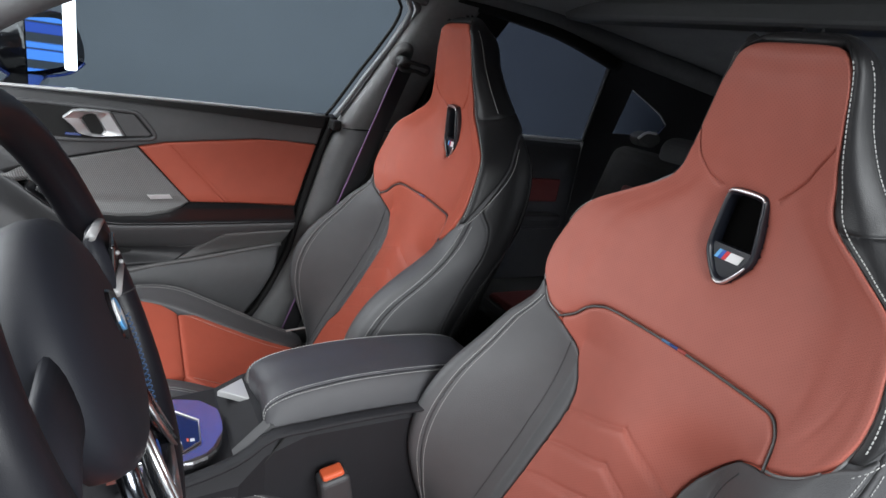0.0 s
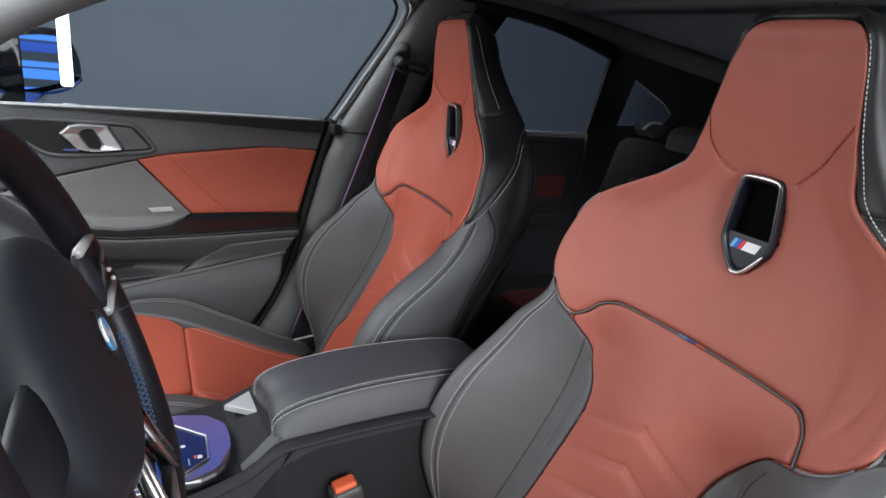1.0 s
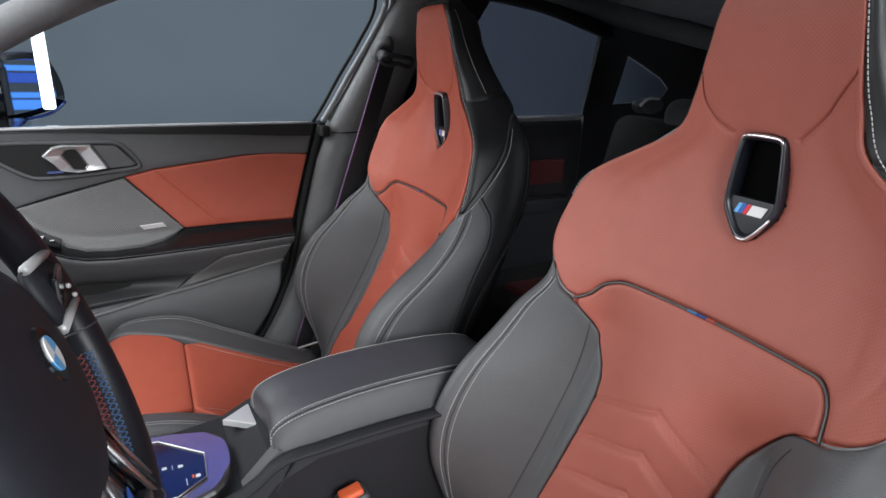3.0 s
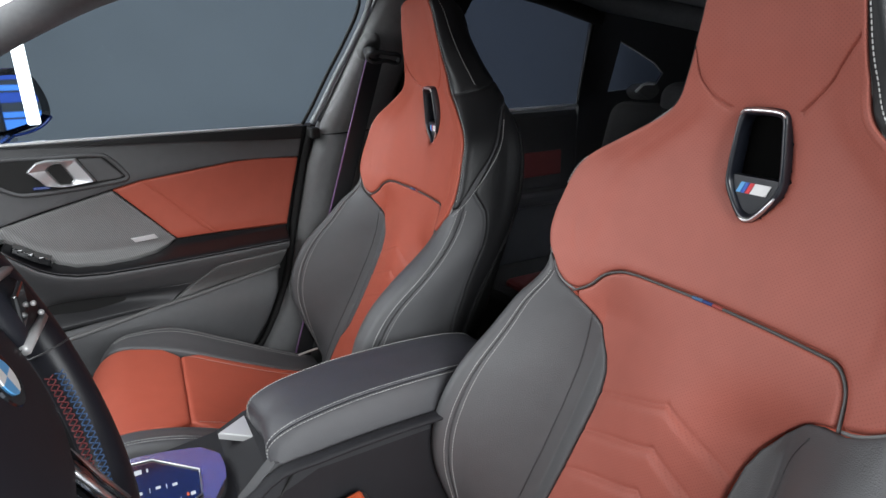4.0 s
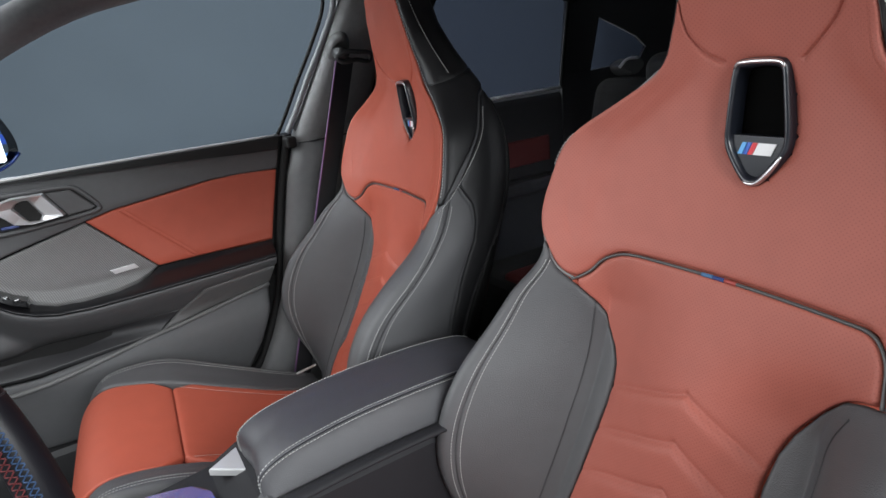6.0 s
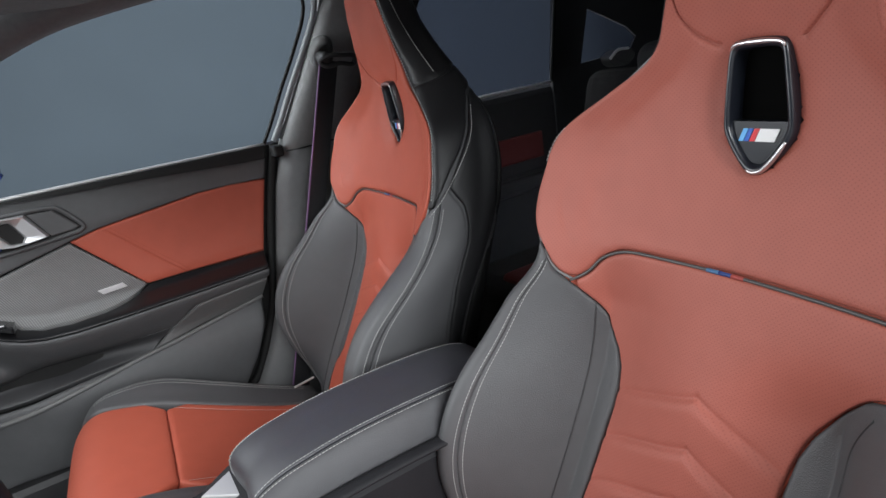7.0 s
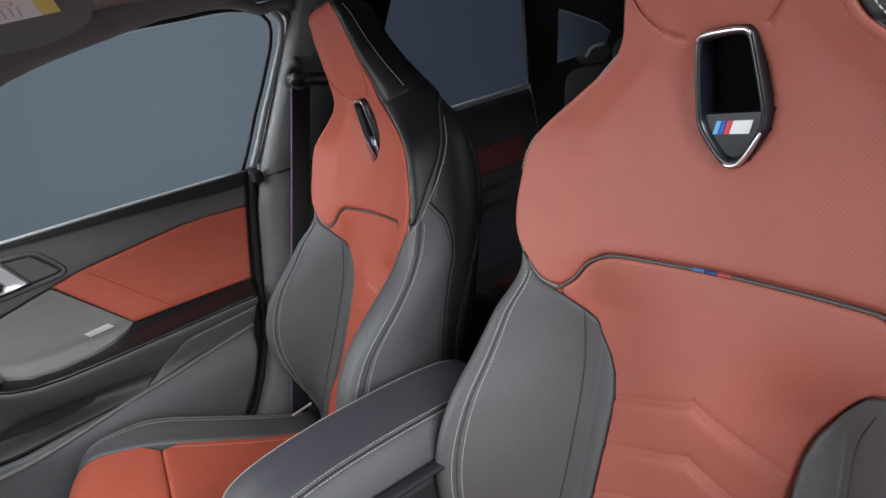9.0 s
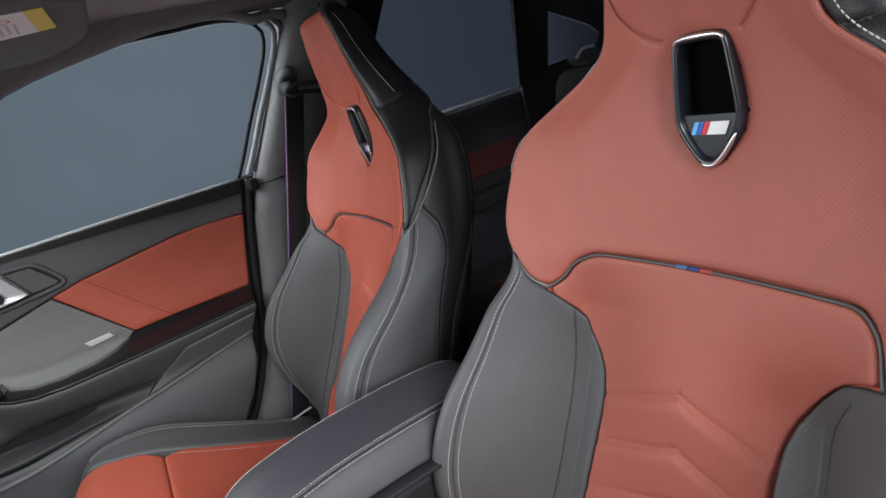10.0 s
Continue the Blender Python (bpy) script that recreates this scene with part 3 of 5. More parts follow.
def front_seat(name, label, pleat=1.0, turn=None, flare=1.0, cover=None):
    cover = cover or ORANGE_PERF_SHEEN
    seat = root(name, (0, 0, 0.2), label=label, category="car seat", group="front seats")
    off = Matrix.Translation((0, 0, -0.2))
    U = (0.062, 1.0)
    neck = [((0.66, 1.061), (1.0, 1.069), (1.8, 1.085), (4.0, 1.128)), ((-0.62, 1.062), (-0.95, 1.080), (-1.4, 1.097), (-2.2, 1.117), (-3.6, 1.134))]
    emblem = [(0.022, 1.057), (0.0280, 1.052), (0.0305, 1.035), (0.0345, 0.985), (0.0330, 0.968), (0.011, 0.936), (0.0, 0.932), (-0.013, 0.936), (-0.0385, 0.968), (-0.0400, 0.985), (-0.033, 1.035), (-0.0305, 1.052), (-0.024, 1.057)]
    # covers of the backrest
    top = [(-1.25, 0.8475), (-1.0, 0.848), (0, 0.848), (0.80, 0.848), (0.93, 0.847), (1.1, 0.842), (1.6, 0.8275), (2.1, 0.8135), (2.45, 0.804), (3.0, 0.820), (3.6, 0.838), (4.0, 0.858), (4.0, 0.93), (4.0, 1.05), (4.0, 1.15), (4.0, 1.19), (3.7, 1.218), (2.5, 1.230), (0, 1.233),
           (-2.5, 1.230), (-3.7, 1.218), (-4.0, 1.19), (-4.0, 1.15), (-4.0, 1.05), (-4.0, 0.93), (-4.0, 0.858), (-3.6, 0.838), (-3.0, 0.820), (-2.45, 0.807), (-2.27, 0.802), (-1.93, 0.817), (-1.54, 0.8355)]

    def upper_relief(p, z):
        # the cover dips towards the opening of the headrest
        y = back_shape(p, z)[:, 1]
        d = np.hypot(y / 0.05, (z - 1.0) / 0.065)
        wing = np.exp(-((np.abs(p) - 2.35 - 6.0 * (z - 0.88)) / 0.10) ** 2) * np.exp(-((z - 0.875) / 0.028) ** 2)
        crease = np.exp(-((np.abs(p) - 1.5 + 2.5 * (z - 0.90)) / 0.14) ** 2) * np.exp(-((z - 0.885) / 0.022) ** 2)
        return -0.008 * np.exp(-(d ** 4)) - 0.0011 * wing - 0.0009 * crease
    patch("upper_backrest_cover", top, back_shape, cover, seat, U, 0.0055, 0.006, 0.0055, 0.014, [(g, 0.0032, 0.0015) for g in neck],
          True, 1, "perforated orange leather headrest and shoulder cover", upper_relief, [(u * 0.94 - 0.006, 1.007 + (v - 1.001) * 0.95) for u, v in chaikin(emblem, 2)])
    mid = [(-1.22, 0.8445), (-1.0, 0.845), (0, 0.845), (0.79, 0.845), (0.90, 0.844), (1.1, 0.839), (1.6, 0.8245), (2.1, 0.8105), (2.45, 0.800), (2.0, 0.772), (1.3, 0.745), (0.93, 0.715), (0.86, 0.67), (0.92, 0.62), (1.0, 0.53), (1.05, 0.485), (1.55, 0.455), (1.6, 0.36),
           (-1.0, 0.36), (-0.95, 0.53), (-0.88, 0.62), (-0.84, 0.665), (-0.90, 0.698), (-1.0, 0.722), (-1.33, 0.757), (-1.60, 0.783), (-1.93, 0.793), (-2.20, 0.7985), (-1.90, 0.8135), (-1.51, 0.832)]
    mid = [(u * flare if u < -0.7 and v < 0.77 else u, v) for u, v in mid]
    lines = []
    for zc in (0.725, 0.672, 0.619, 0.566, 0.513):
        lines.append((((0.95, zc - 0.052), (0.0, zc)), 0.0014 * pleat, 0.0026))
        lines.append((((0.0, zc), (-0.95, zc - 0.052)), 0.0014 * pleat, 0.0026))

    def pleats(p, z):
        # each chevron is a step, its upper edge proud
        y = np.abs(p) * 0.13
        s = (0.725 - z - y * 0.42) / 0.053
        f = s - np.floor(s)
        g = np.where(f < 0.18, f / 0.18, (1 - f) / 0.82)
        return np.where(s > 0, 0.0044 * pleat * g, 0) * np.clip((4.6 - s), 0, 1) * np.clip((0.93 - np.abs(p)) / 0.28, 0, 1)
    patch("centre_backrest_cover", mid, back_shape, cover, seat, (0.125, 1.0), 0.0055, 0.0055, 0.0045, 0.014, lines, True, 1, "", pleats)
    bol = [(2.45, 0.800), (3.0, 0.816), (3.6, 0.834), (4.1, 0.850), (4.5, 0.82), (4.5, 0.60), (4.5, 0.33), (1.62, 0.36), (1.57, 0.455), (1.07, 0.485), (1.02, 0.53), (0.95, 0.62), (0.89, 0.67), (0.96, 0.715), (1.33, 0.745), (2.02, 0.772)]
    sew = [((2.02, 0.776), (2.0, 0.66), (2.0, 0.55), (2.0, 0.36)), ((3.40, 0.830), (3.40, 0.70), (3.40, 0.60), (3.40, 0.50), (3.40, 0.36))]
    bol_r = [(-1.62, 0.782), (-1.95, 0.791)] + [(-u, v) for u, v in bol[:4]] + [(-4.5, 0.858), (-4.9, 0.872), (-4.9, 0.60), (-4.9, 0.33), (-1.02, 0.36)] + [(-0.97, 0.53), (-0.90, 0.62), (-0.87, 0.665), (-0.92, 0.700), (-1.03, 0.722), (-1.36, 0.756)]
    bol_r = [(u * flare if -1.5 < u < -0.7 and v < 0.77 else u, v) for u, v in bol_r]
    for s, m in ((1, lambda q: q), (-1, mirrored)):
        if s < 0:
            sew = [sew[0], ((4.84, 0.866), (4.84, 0.70), (4.84, 0.60), (4.84, 0.50), (4.84, 0.36))]
        patch("backrest_bolster", bol if s > 0 else bol_r, back_shape, GREY, seat, U, 0.0055, 0.0045, 0.0045, 0.014, [(m(sew[1]), 0.0026, 0.0012)], True, 1 if s > 0 else 0, "grey leather side bolster")
        seam_line("bolster_seam", m([(2.03, 0.774), (2.02, 0.70), (2.04, 0.62), (2.08, 0.50), (2.12, 0.37)]), back_shape, seat, BLACK_TRIM, U, 0.0046, 0.0010, True)
        for k in (3.27, 3.53) if s > 0 else (4.73, 5.07):
            stitches("double_stitching", m([(k, 0.824 if s > 0 else 0.862), (k, 0.76), (k, 0.70), (k, 0.60), (k, 0.50), (k, 0.36)]), back_shape, seat, THREAD, U, lift=0.0050, flip=True)
        if s > 0:
            low = [(4.55, 0.33), (6.45, 0.33), (6.5, 0.60), (6.6, 0.85), (6.7, 1.034), (6.4, 1.025), (6.0, 0.99), (5.6, 0.94), (5.05, 0.885), (4.6, 0.858), (4.25, 0.850), (4.55, 0.835), (4.55, 0.60)]
        else:
            low = [(4.95, 0.33), (6.32, 0.33), (6.34, 0.60), (6.26, 0.70), (6.02, 0.79), (5.60, 0.855), (5.20, 0.888), (4.95, 0.876), (4.95, 0.60)]
            # The grey side's falloff into shade, put in as a black panel
            patch("shade_side_panel", m([(5.24, 0.891), (5.64, 0.858), (6.06, 0.792), (6.30, 0.70), (6.38, 0.60), (6.36, 0.33), (6.46, 0.33), (6.5, 0.60), (6.6, 0.85), (6.7, 1.034), (6.4, 1.025), (6.0, 0.99), (5.6, 0.94)]), back_shape, BLACK_LEATHER, seat, U, 0.008, 0.0035, 0.005, 0.012, (), True, 0, "side panel in black for the shade at its rear")
        patch("backrest_side", m(low), back_shape, DARK_GREY, seat, U, 0.008, 0.0035, 0.005, 0.012, (), True, 1 if s > 0 else 0)
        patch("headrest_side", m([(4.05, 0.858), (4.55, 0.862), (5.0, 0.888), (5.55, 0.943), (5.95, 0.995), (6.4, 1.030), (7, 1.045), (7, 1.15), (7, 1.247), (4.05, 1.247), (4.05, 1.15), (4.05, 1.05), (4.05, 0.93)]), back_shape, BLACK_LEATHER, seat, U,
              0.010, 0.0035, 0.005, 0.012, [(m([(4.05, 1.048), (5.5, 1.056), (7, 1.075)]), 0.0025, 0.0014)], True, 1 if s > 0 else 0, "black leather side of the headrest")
        stitches("edge_stitching", m([(4.42, 0.94 if s > 0 else 0.87), (4.42, 0.97), (4.42, 1.05), (4.42, 1.15), (4.42, 1.225)]), back_shape, seat, THREAD, U, 0.0052, 0.0038, 0.0013, lift=0.0044, flip=True)
        stitches("outer_stitching", m([(5.75, 1.066), (5.75, 1.10), (5.7, 1.15), (5.6, 1.20), (5.5, 1.225)]), back_shape, seat, THREAD, U, 0.0052, 0.0038, 0.0013, lift=0.0042, flip=True)
        stitches("side_stitching", m([(4.45, 0.845), (5.12, 0.882), (5.68, 0.94), (6.08, 0.99), (6.3, 1.012)]), back_shape, seat, THREAD, U, 0.0052, 0.0038, 0.0013, lift=0.0042, flip=True)
        patch("side_backing", m([(4.0, 0.36), (6.95, 0.36), (6.95, 0.60), (6.95, 0.90), (6.95, 1.20), (4.0, 1.20), (4.0, 0.90), (4.0, 0.60)]), back_shape, DARK_GREY, seat, U, 0.012, -0.0015, 0.004, 0.002, (), True, 0)
        # piping along the shoulder's edge
        ln = spline(np.array(m(([(2.25, 0.799)] if s < 0 else []) + [(2.45, 0.803), (3.0, 0.818), (3.6, 0.836), (4.0, 0.856), (4.03, 0.89), (4.03, 0.95), (4.03, 1.02), (4.03, 1.06), (4.03, 1.12), (4.03, 1.19)])), 60)
        tube("edge_piping", back_shape(ln[:, 0], ln[:, 1]), 0.0019, EDGE_GREY, seat, 8)
    ln = spline(np.array([(2.45, 0.802), (2.1, 0.812), (1.6, 0.826), (1.1, 0.8405), (0.92, 0.8452), (0.80, 0.8465), (0.5, 0.8465), (0, 0.8465), (-0.5, 0.8465), (-1.0, 0.8465), (-1.16, 0.8464), (-1.26, 0.8446), (-1.53, 0.8336), (-1.92, 0.8150), (-2.25, 0.799)]), 90)
    q = back_shape(ln[:, 0], ln[:, 1])
    q[:, 0] -= 0.0038
    tube("cross_piping", q, 0.0018, PIPING, seat, 8, label="dark piping across the backrest")
    for i, mt in enumerate((TAG_SKY, TAG_BLUE, TAG_RED)):
        y = 0.0140 - 0.0130 * i
        ln = np.linspace(y + 0.0062, y - 0.0062, 5)
        c = back_shape(ln / 0.13, np.full(5, 0.8465))
        c[:, 0] -= 0.0040
        tube("piping_tag", c, 0.0023, mt, seat, 8)
    patch("backrest_shell", [(6.5, 0.33), (9.5, 0.33), (9.45, 0.6), (9.35, 0.85), (9.3, 1.03), (9, 1.04), (9, 1.247), (7, 1.247), (7, 1.04), (6.7, 1.03), (6.65, 0.85), (6.55, 0.6)], back_shape, RUBBER, seat, (0.2, 1), 0.02, 0.004, 0.01, 0.004, (), True, 1, "black hard backrest shell")
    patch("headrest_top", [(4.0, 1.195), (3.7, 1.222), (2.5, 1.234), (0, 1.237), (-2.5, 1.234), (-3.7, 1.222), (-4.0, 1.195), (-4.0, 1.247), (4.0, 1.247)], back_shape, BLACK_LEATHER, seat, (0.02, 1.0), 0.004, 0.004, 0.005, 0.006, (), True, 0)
    back = [(-3.9, 0.37), (3.9, 0.37), (3.9, 0.60), (3.9, 0.84), (3.9, 0.93), (-3.9, 0.93), (-3.9, 0.84), (-3.9, 0.60)]
    patch("cover_backing", back, back_shape, ORANGE, seat, U, 0.008, -0.0016, 0.004, 0.002, (), True, 0)
    # the opening in the headrest
    fr = root("headrest_emblem")
    fr.parent = seat
    if turn:
        fr.matrix_basis = turn
    fr["label"] = "dark chrome frame round the headrest opening"
    outer = resample(chaikin(emblem, 2), 0.003) * np.array([0.95, 1.0])
    # the plane of the cover round the opening
    ring = outer + np.array([-0.006, 0.006])
    on = back_shape(ring[:, 0] / 0.13, ring[:, 1])
    fit = np.linalg.lstsq(np.c_[ring[:, 1] - 1.0, np.ones(len(ring))], on[:, 0], rcond=None)[0]
    rise = Vector((fit[0], 0, 1)).normalized()
    front = Vector((-rise.z, 0, rise.x))
    base = Vector((fit[1], -0.006, 1.006)) + front * 0.004

    def on_face(u, v, w):
        return base + rise * (v - 1.0) + Vector((0, u, 0)) + front * w
    verts, faces = [], []
    n = len(outer)
    for f, w in ((1.04, -0.016), (1.02, 0.001), (0.99, 0.0055), (0.94, 0.0075), (0.87, 0.0070), (0.82, 0.0035), (0.80, -0.016)):
        for u, v in outer:
            verts.append(on_face(u * f, 1.001 + (v - 1.001) * (1 - (1 - f) * 0.75), w))
    for k in range(6):
        faces += [(k * n + i, k * n + (i + 1) % n, (k + 1) * n + (i + 1) % n, (k + 1) * n + i) for i in range(n)]
    mesh_object("emblem_frame", verts, faces, EMBLEM_DARK, fr)
    inner_c = np.array([(u * 0.81, 1.001 + (v - 1.001) * 0.86) for u, v in outer])
    # Flat near-black sheet stands in for the shade deep in the opening
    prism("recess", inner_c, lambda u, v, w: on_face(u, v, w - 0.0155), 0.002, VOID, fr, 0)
    plate = [(u, min(v, 0.983)) for u, v in inner_c]
    prism("badge_plate", plate, lambda u, v, w: on_face(u, v, w - 0.012), 0.0125, EMBLEM_DARK, fr, 0.001)

    # Chrome slivers in place of the frame's highlights, top and lower right
    def rim(name, keep):
        line = [(u * 0.935, 1.001 + (v - 1.001) * 0.955) for u, v in outer if keep(u, v)]
        line.sort(key=lambda q: q[0] if name == "top_glint" else q[1] - q[0])
        tube(name, [on_face(u, v, 0.0066) for u, v in line], [0.0006 + 0.0021 * math.sin(math.pi * (i + 0.5) / len(line)) ** 0.5 for i in range(len(line))], CHROME, fr, 8)
    rim("top_glint", lambda u, v: v > 1.049)
    rim("lower_glint", lambda u, v: v < 0.966 and u < 0.008)
    badge_bars(fr, lambda u, v, w: on_face(-u, v + 0.9705, w + 0.0006), 0.038, 0.012)
    # the cushion
    UC = (0.06, 0.055)
    patch("cushion_front", [(-2.1, 0), (2.1, 0), (2.1, 3), (1.95, 4.5), (1.62, 5.995), (0, 5.995), (-1.62, 5.995), (-1.95, 4.5), (-2.1, 3)], cushion_shape, ORANGE, seat, UC, 0.008, 0.005, 0.006, 0.014, (), True, 1)
    sewn = [([(1.3, 6.1), (1.2, 6.6), (1.12, 7.5), (1.1, 8.6)], 0.0012, 0.002), ([(-1.3, 6.1), (-1.2, 6.6), (-1.12, 7.5), (-1.1, 8.6)], 0.0012, 0.002)]
    patch("cushion_centre", [(-1.62, 6.005), (0, 6.005), (1.62, 6.005), (1.45, 7.5), (1.4, 8.8), (-1.4, 8.8), (-1.45, 7.5)], cushion_shape, ORANGE, seat, UC, 0.008, 0.005, 0.006, 0.014, sewn, True, 1)
    for m in (lambda q: q, mirrored):
        patch("cushion_bolster", m([(2.13, 3.9), (1.98, 4.6), (1.65, 6.0), (1.48, 7.5), (1.43, 8.8), (6, 8.8), (6, 6), (6, 3.2), (4.2, 2.9), (2.6, 3.4)]), cushion_shape, GREY, seat, UC, 0.010, 0.007, 0.012, 0.014, (), True, 1, "grey leather cushion bolster")
        for k in (3.25, 3.6):
            stitches("cushion_stitching", m([(k, 4.0), (k, 5.0), (k, 6.0), (k, 7.2), (k, 8.6)]), cushion_shape, seat, THREAD, UC, lift=0.0075, flip=True)
        stitches("thread_line", m([(1.28, 6.12), (1.22, 6.4), (1.15, 6.9), (1.08, 7.6), (1.05, 8.6)]), cushion_shape, seat, THREAD, UC, 0.003, 0.0028, 0.0006, lift=0.0054, flip=True)
    rbox("seat_base", (0.03, -0.24, 0.24), (0.56, 0.24, 0.36), BLACK_TRIM, seat, 0.02)
    for y in (-0.2, 0.2):
        rbox("seat_rail", (0.0, y - 0.02, 0.20), (0.6, y + 0.02, 0.245), DARK_CHROME, seat, 0.005)
    for o in seat.children:
        o.matrix_parent_inverse = off
    return seat


def tilted(yaw, pitch, sunk):
    """The turn of the emblem's frame in the headrest, about its middle."""
    mid = Vector((0.735, -0.006, 1.0))
    return Matrix.Translation(mid + Vector((sunk, 0, 0))) @ Matrix.Rotation(radians(yaw), 4, "Z") @ Matrix.Rotation(radians(pitch), 4, "Y") @ Matrix.Translation(-mid)


DRIVER = front_seat("driver_seat", "orange perforated and grey leather bucket seat with integrated headrest", 1.0, tilted(0, -2, 0.0015), 0.93)
TURNED = Matrix.Translation((0.68, 0, 0)) @ Matrix.Rotation(radians(-3), 4, "Z") @ Matrix.Translation((-0.68, 0, 0))
DRIVER.matrix_world = TURNED @ Matrix.Translation((0, 0, 0.2))
# Passenger covers use the copy without the driver seat's painted sheen
PASSENGER = front_seat("passenger_seat", "orange and grey leather bucket seat beside the passenger door", 0.4, tilted(-6, -9, 0.005), 1.17, ORANGE)
PASSENGER.matrix_world = Matrix.Translation((0, 0.74, 0)) @ TURNED @ Matrix.Translation((0, 0, 0.2))


# ---- centre console ----
def console():
    c = root("centre_console", (0.35, 0.37, 0.2), label="black and dark grey centre console with padded armrest", category="centre console")
    kids = []
    # the body with its sloping flanks
    rings = []
    for x, z, w in ((-0.30, 0.50, 0.11), (0.0, 0.552, 0.115), (0.20, 0.570, 0.12), (0.24, 0.60, 0.105), (0.30, 0.618, 0.10), (0.62, 0.62, 0.10), (0.66, 0.60, 0.10)):
        rings.append([(x, 0.37 - w, 0.21), (x, 0.37 - w, z - 0.02), (x, 0.37 - w + 0.015, z), (x, 0.37 + w - 0.015, z), (x, 0.37 + w, z - 0.02), (x, 0.37 + w, 0.21)])
    kids.append(loft("body", rings, CONSOLE_TRIM, c, "", False))
    # the side rails beside the shifter, which run up to the armrest
    for y, s in ((0.262, 1), (0.478, -1)):
        path = [(0.05, y, 0.558), (0.16, y, 0.572), (0.205, y, 0.588), (0.245, y, 0.616), (0.30, y, 0.6205), (0.66, y, 0.6185)]
        if y < 0.3:
            kids.append(tube("side_rail", path, 0.013, CONSOLE_TRIM, c, 10, 30, flat=(0.005, 0.012)))
        else:
            kids.append(prism("grey_ledge", [(0.197, 0.421), (0.251, 0.376), (0.275, 0.40), (0.270, 0.444), (0.242, 0.451)], lambda u, v, w: Vector((u, v, 0.590 + w)), 0.010, SILVER, c, 0.002))
            continue
        kids.append(prism("bright_inlay", [(0.198, 0.577), (0.204, 0.576), (0.252, 0.622), (0.246, 0.624)], lambda u, v, w, y=y, s=s: Vector((u, y + s * (0.013 + 0.022 * w), v)), 1.0, DARK_GREY, c, 0))
    # the armrest: a padded lid
    prof_x = [0.246, 0.247, 0.277, 0.33, 0.40, 0.50, 0.58, 0.62, 0.645]
    prof_z = [0.604, 0.640, 0.659, 0.669, 0.674, 0.673, 0.666, 0.654, 0.632]

    def lid(u, v):
        # u across, -1.6 to 1.6; v along, 0 to 8
        u, v = np.asarray(u, float), np.asarray(v, float)
        k = np.arange(9)
        x, z = hermite(k, prof_x, v), hermite(k, prof_z, v)
        q = np.abs(u)
        y = hermite([0, 0.6, 0.95, 1.1, 1.3, 1.6], [0, 0.038, 0.060, 0.067, 0.075, 0.082], q)
        dz = hermite([0, 0.6, 0.95, 1.1, 1.3, 1.6], [0, -0.001, -0.006, -0.014, -0.031, -0.053], q)
        dip = 0.003 * np.clip(1 - q / 0.9, 0, 1) * np.clip(1 - v / 3, 0, 1)
        zz = z + dz * np.clip((z - 0.592) / 0.075, 0.10, 1)
        return np.stack([x + dip * 2.5, 0.358 + np.sign(u) * y, zz], axis=1)
    UL = (0.07, 0.05)
    kids.append(patch("armrest_top", [(-0.92, 0.0), (0, 0.0), (0.92, 0.0), (0.92, 4), (0.92, 7.6), (-0.92, 7.6), (-0.92, 4)], lid, ARMREST, c, UL, 0.009, 0.0025, 0.003, 0.008, (), True, 0, "anthracite leather armrest lid"))
    for m in (lambda q: q, mirrored):
        kids.append(patch("armrest_side", m([(0.93, 0.0), (0.93, 4), (0.93, 7.6), (1.6, 7.6), (1.6, 4), (1.6, 0.0)]), lid, ARMREST_SIDE, c, UL, 0.009, 0.0025, 0.003, 0.008, (), True, 0, "dark grey leather armrest side"))
        for k in (0.87, 0.985):
            kids.append(stitches("armrest_stitching", m([(k, 0.15), (k, 1), (k, 2), (k, 4), (k, 6), (k, 7.4)]), lid, c, THREAD, UL, lift=0.0030, flip=True))
    kids.append(rbox("armrest_front", (0.254, 0.284, 0.594), (0.33, 0.430, 0.628), GREY, c, 0.009, 3))
    # the shifter panel
    pts = [(0.02, 0.274), (0.10, 0.274), (0.158, 0.276), (0.184, 0.302), (0.194, 0.345), (0.194, 0.385), (0.187, 0.412), (0.165, 0.424), (0.11, 0.441), (0.02, 0.452)]
    kids.append(prism("shifter_surround", pts, lambda u, v, w: Vector((u, v, 0.574 + w)), 0.012, SATIN, c, 0.006, "satin metal shifter surround with blue sheen", 1))
    kids.append(prism("shifter_panel", [(0.02, 0.288), (0.12, 0.288), (0.158, 0.313), (0.162, 0.366), (0.107, 0.422), (0.02, 0.434)], lambda u, v, w: Vector((u, v, 0.5855 + w)), 0.002, GLOSS_BLACK, c, 0))
    kids.append(tube("flank_seam", [(0.266, 0.2680, 0.605), (0.236, 0.2652, 0.565), (0.20, 0.2510, 0.50), (0.17, 0.2505, 0.42)], 0.0016, RUBBER, c, 6))
    kids.append(tube("panel_edge", [(0.02, 0.434, 0.5885), (0.107, 0.422, 0.5885), (0.162, 0.366, 0.5885), (0.158, 0.313, 0.5885), (0.12, 0.288, 0.5885), (0.02, 0.288, 0.5885)], 0.0013, CHROME, c, 6))
    kids.append(rbox("red_mark", (0.1405, 0.319, 0.5875), (0.1432, 0.325, 0.5884), BUCKLE_RED, c, 0))
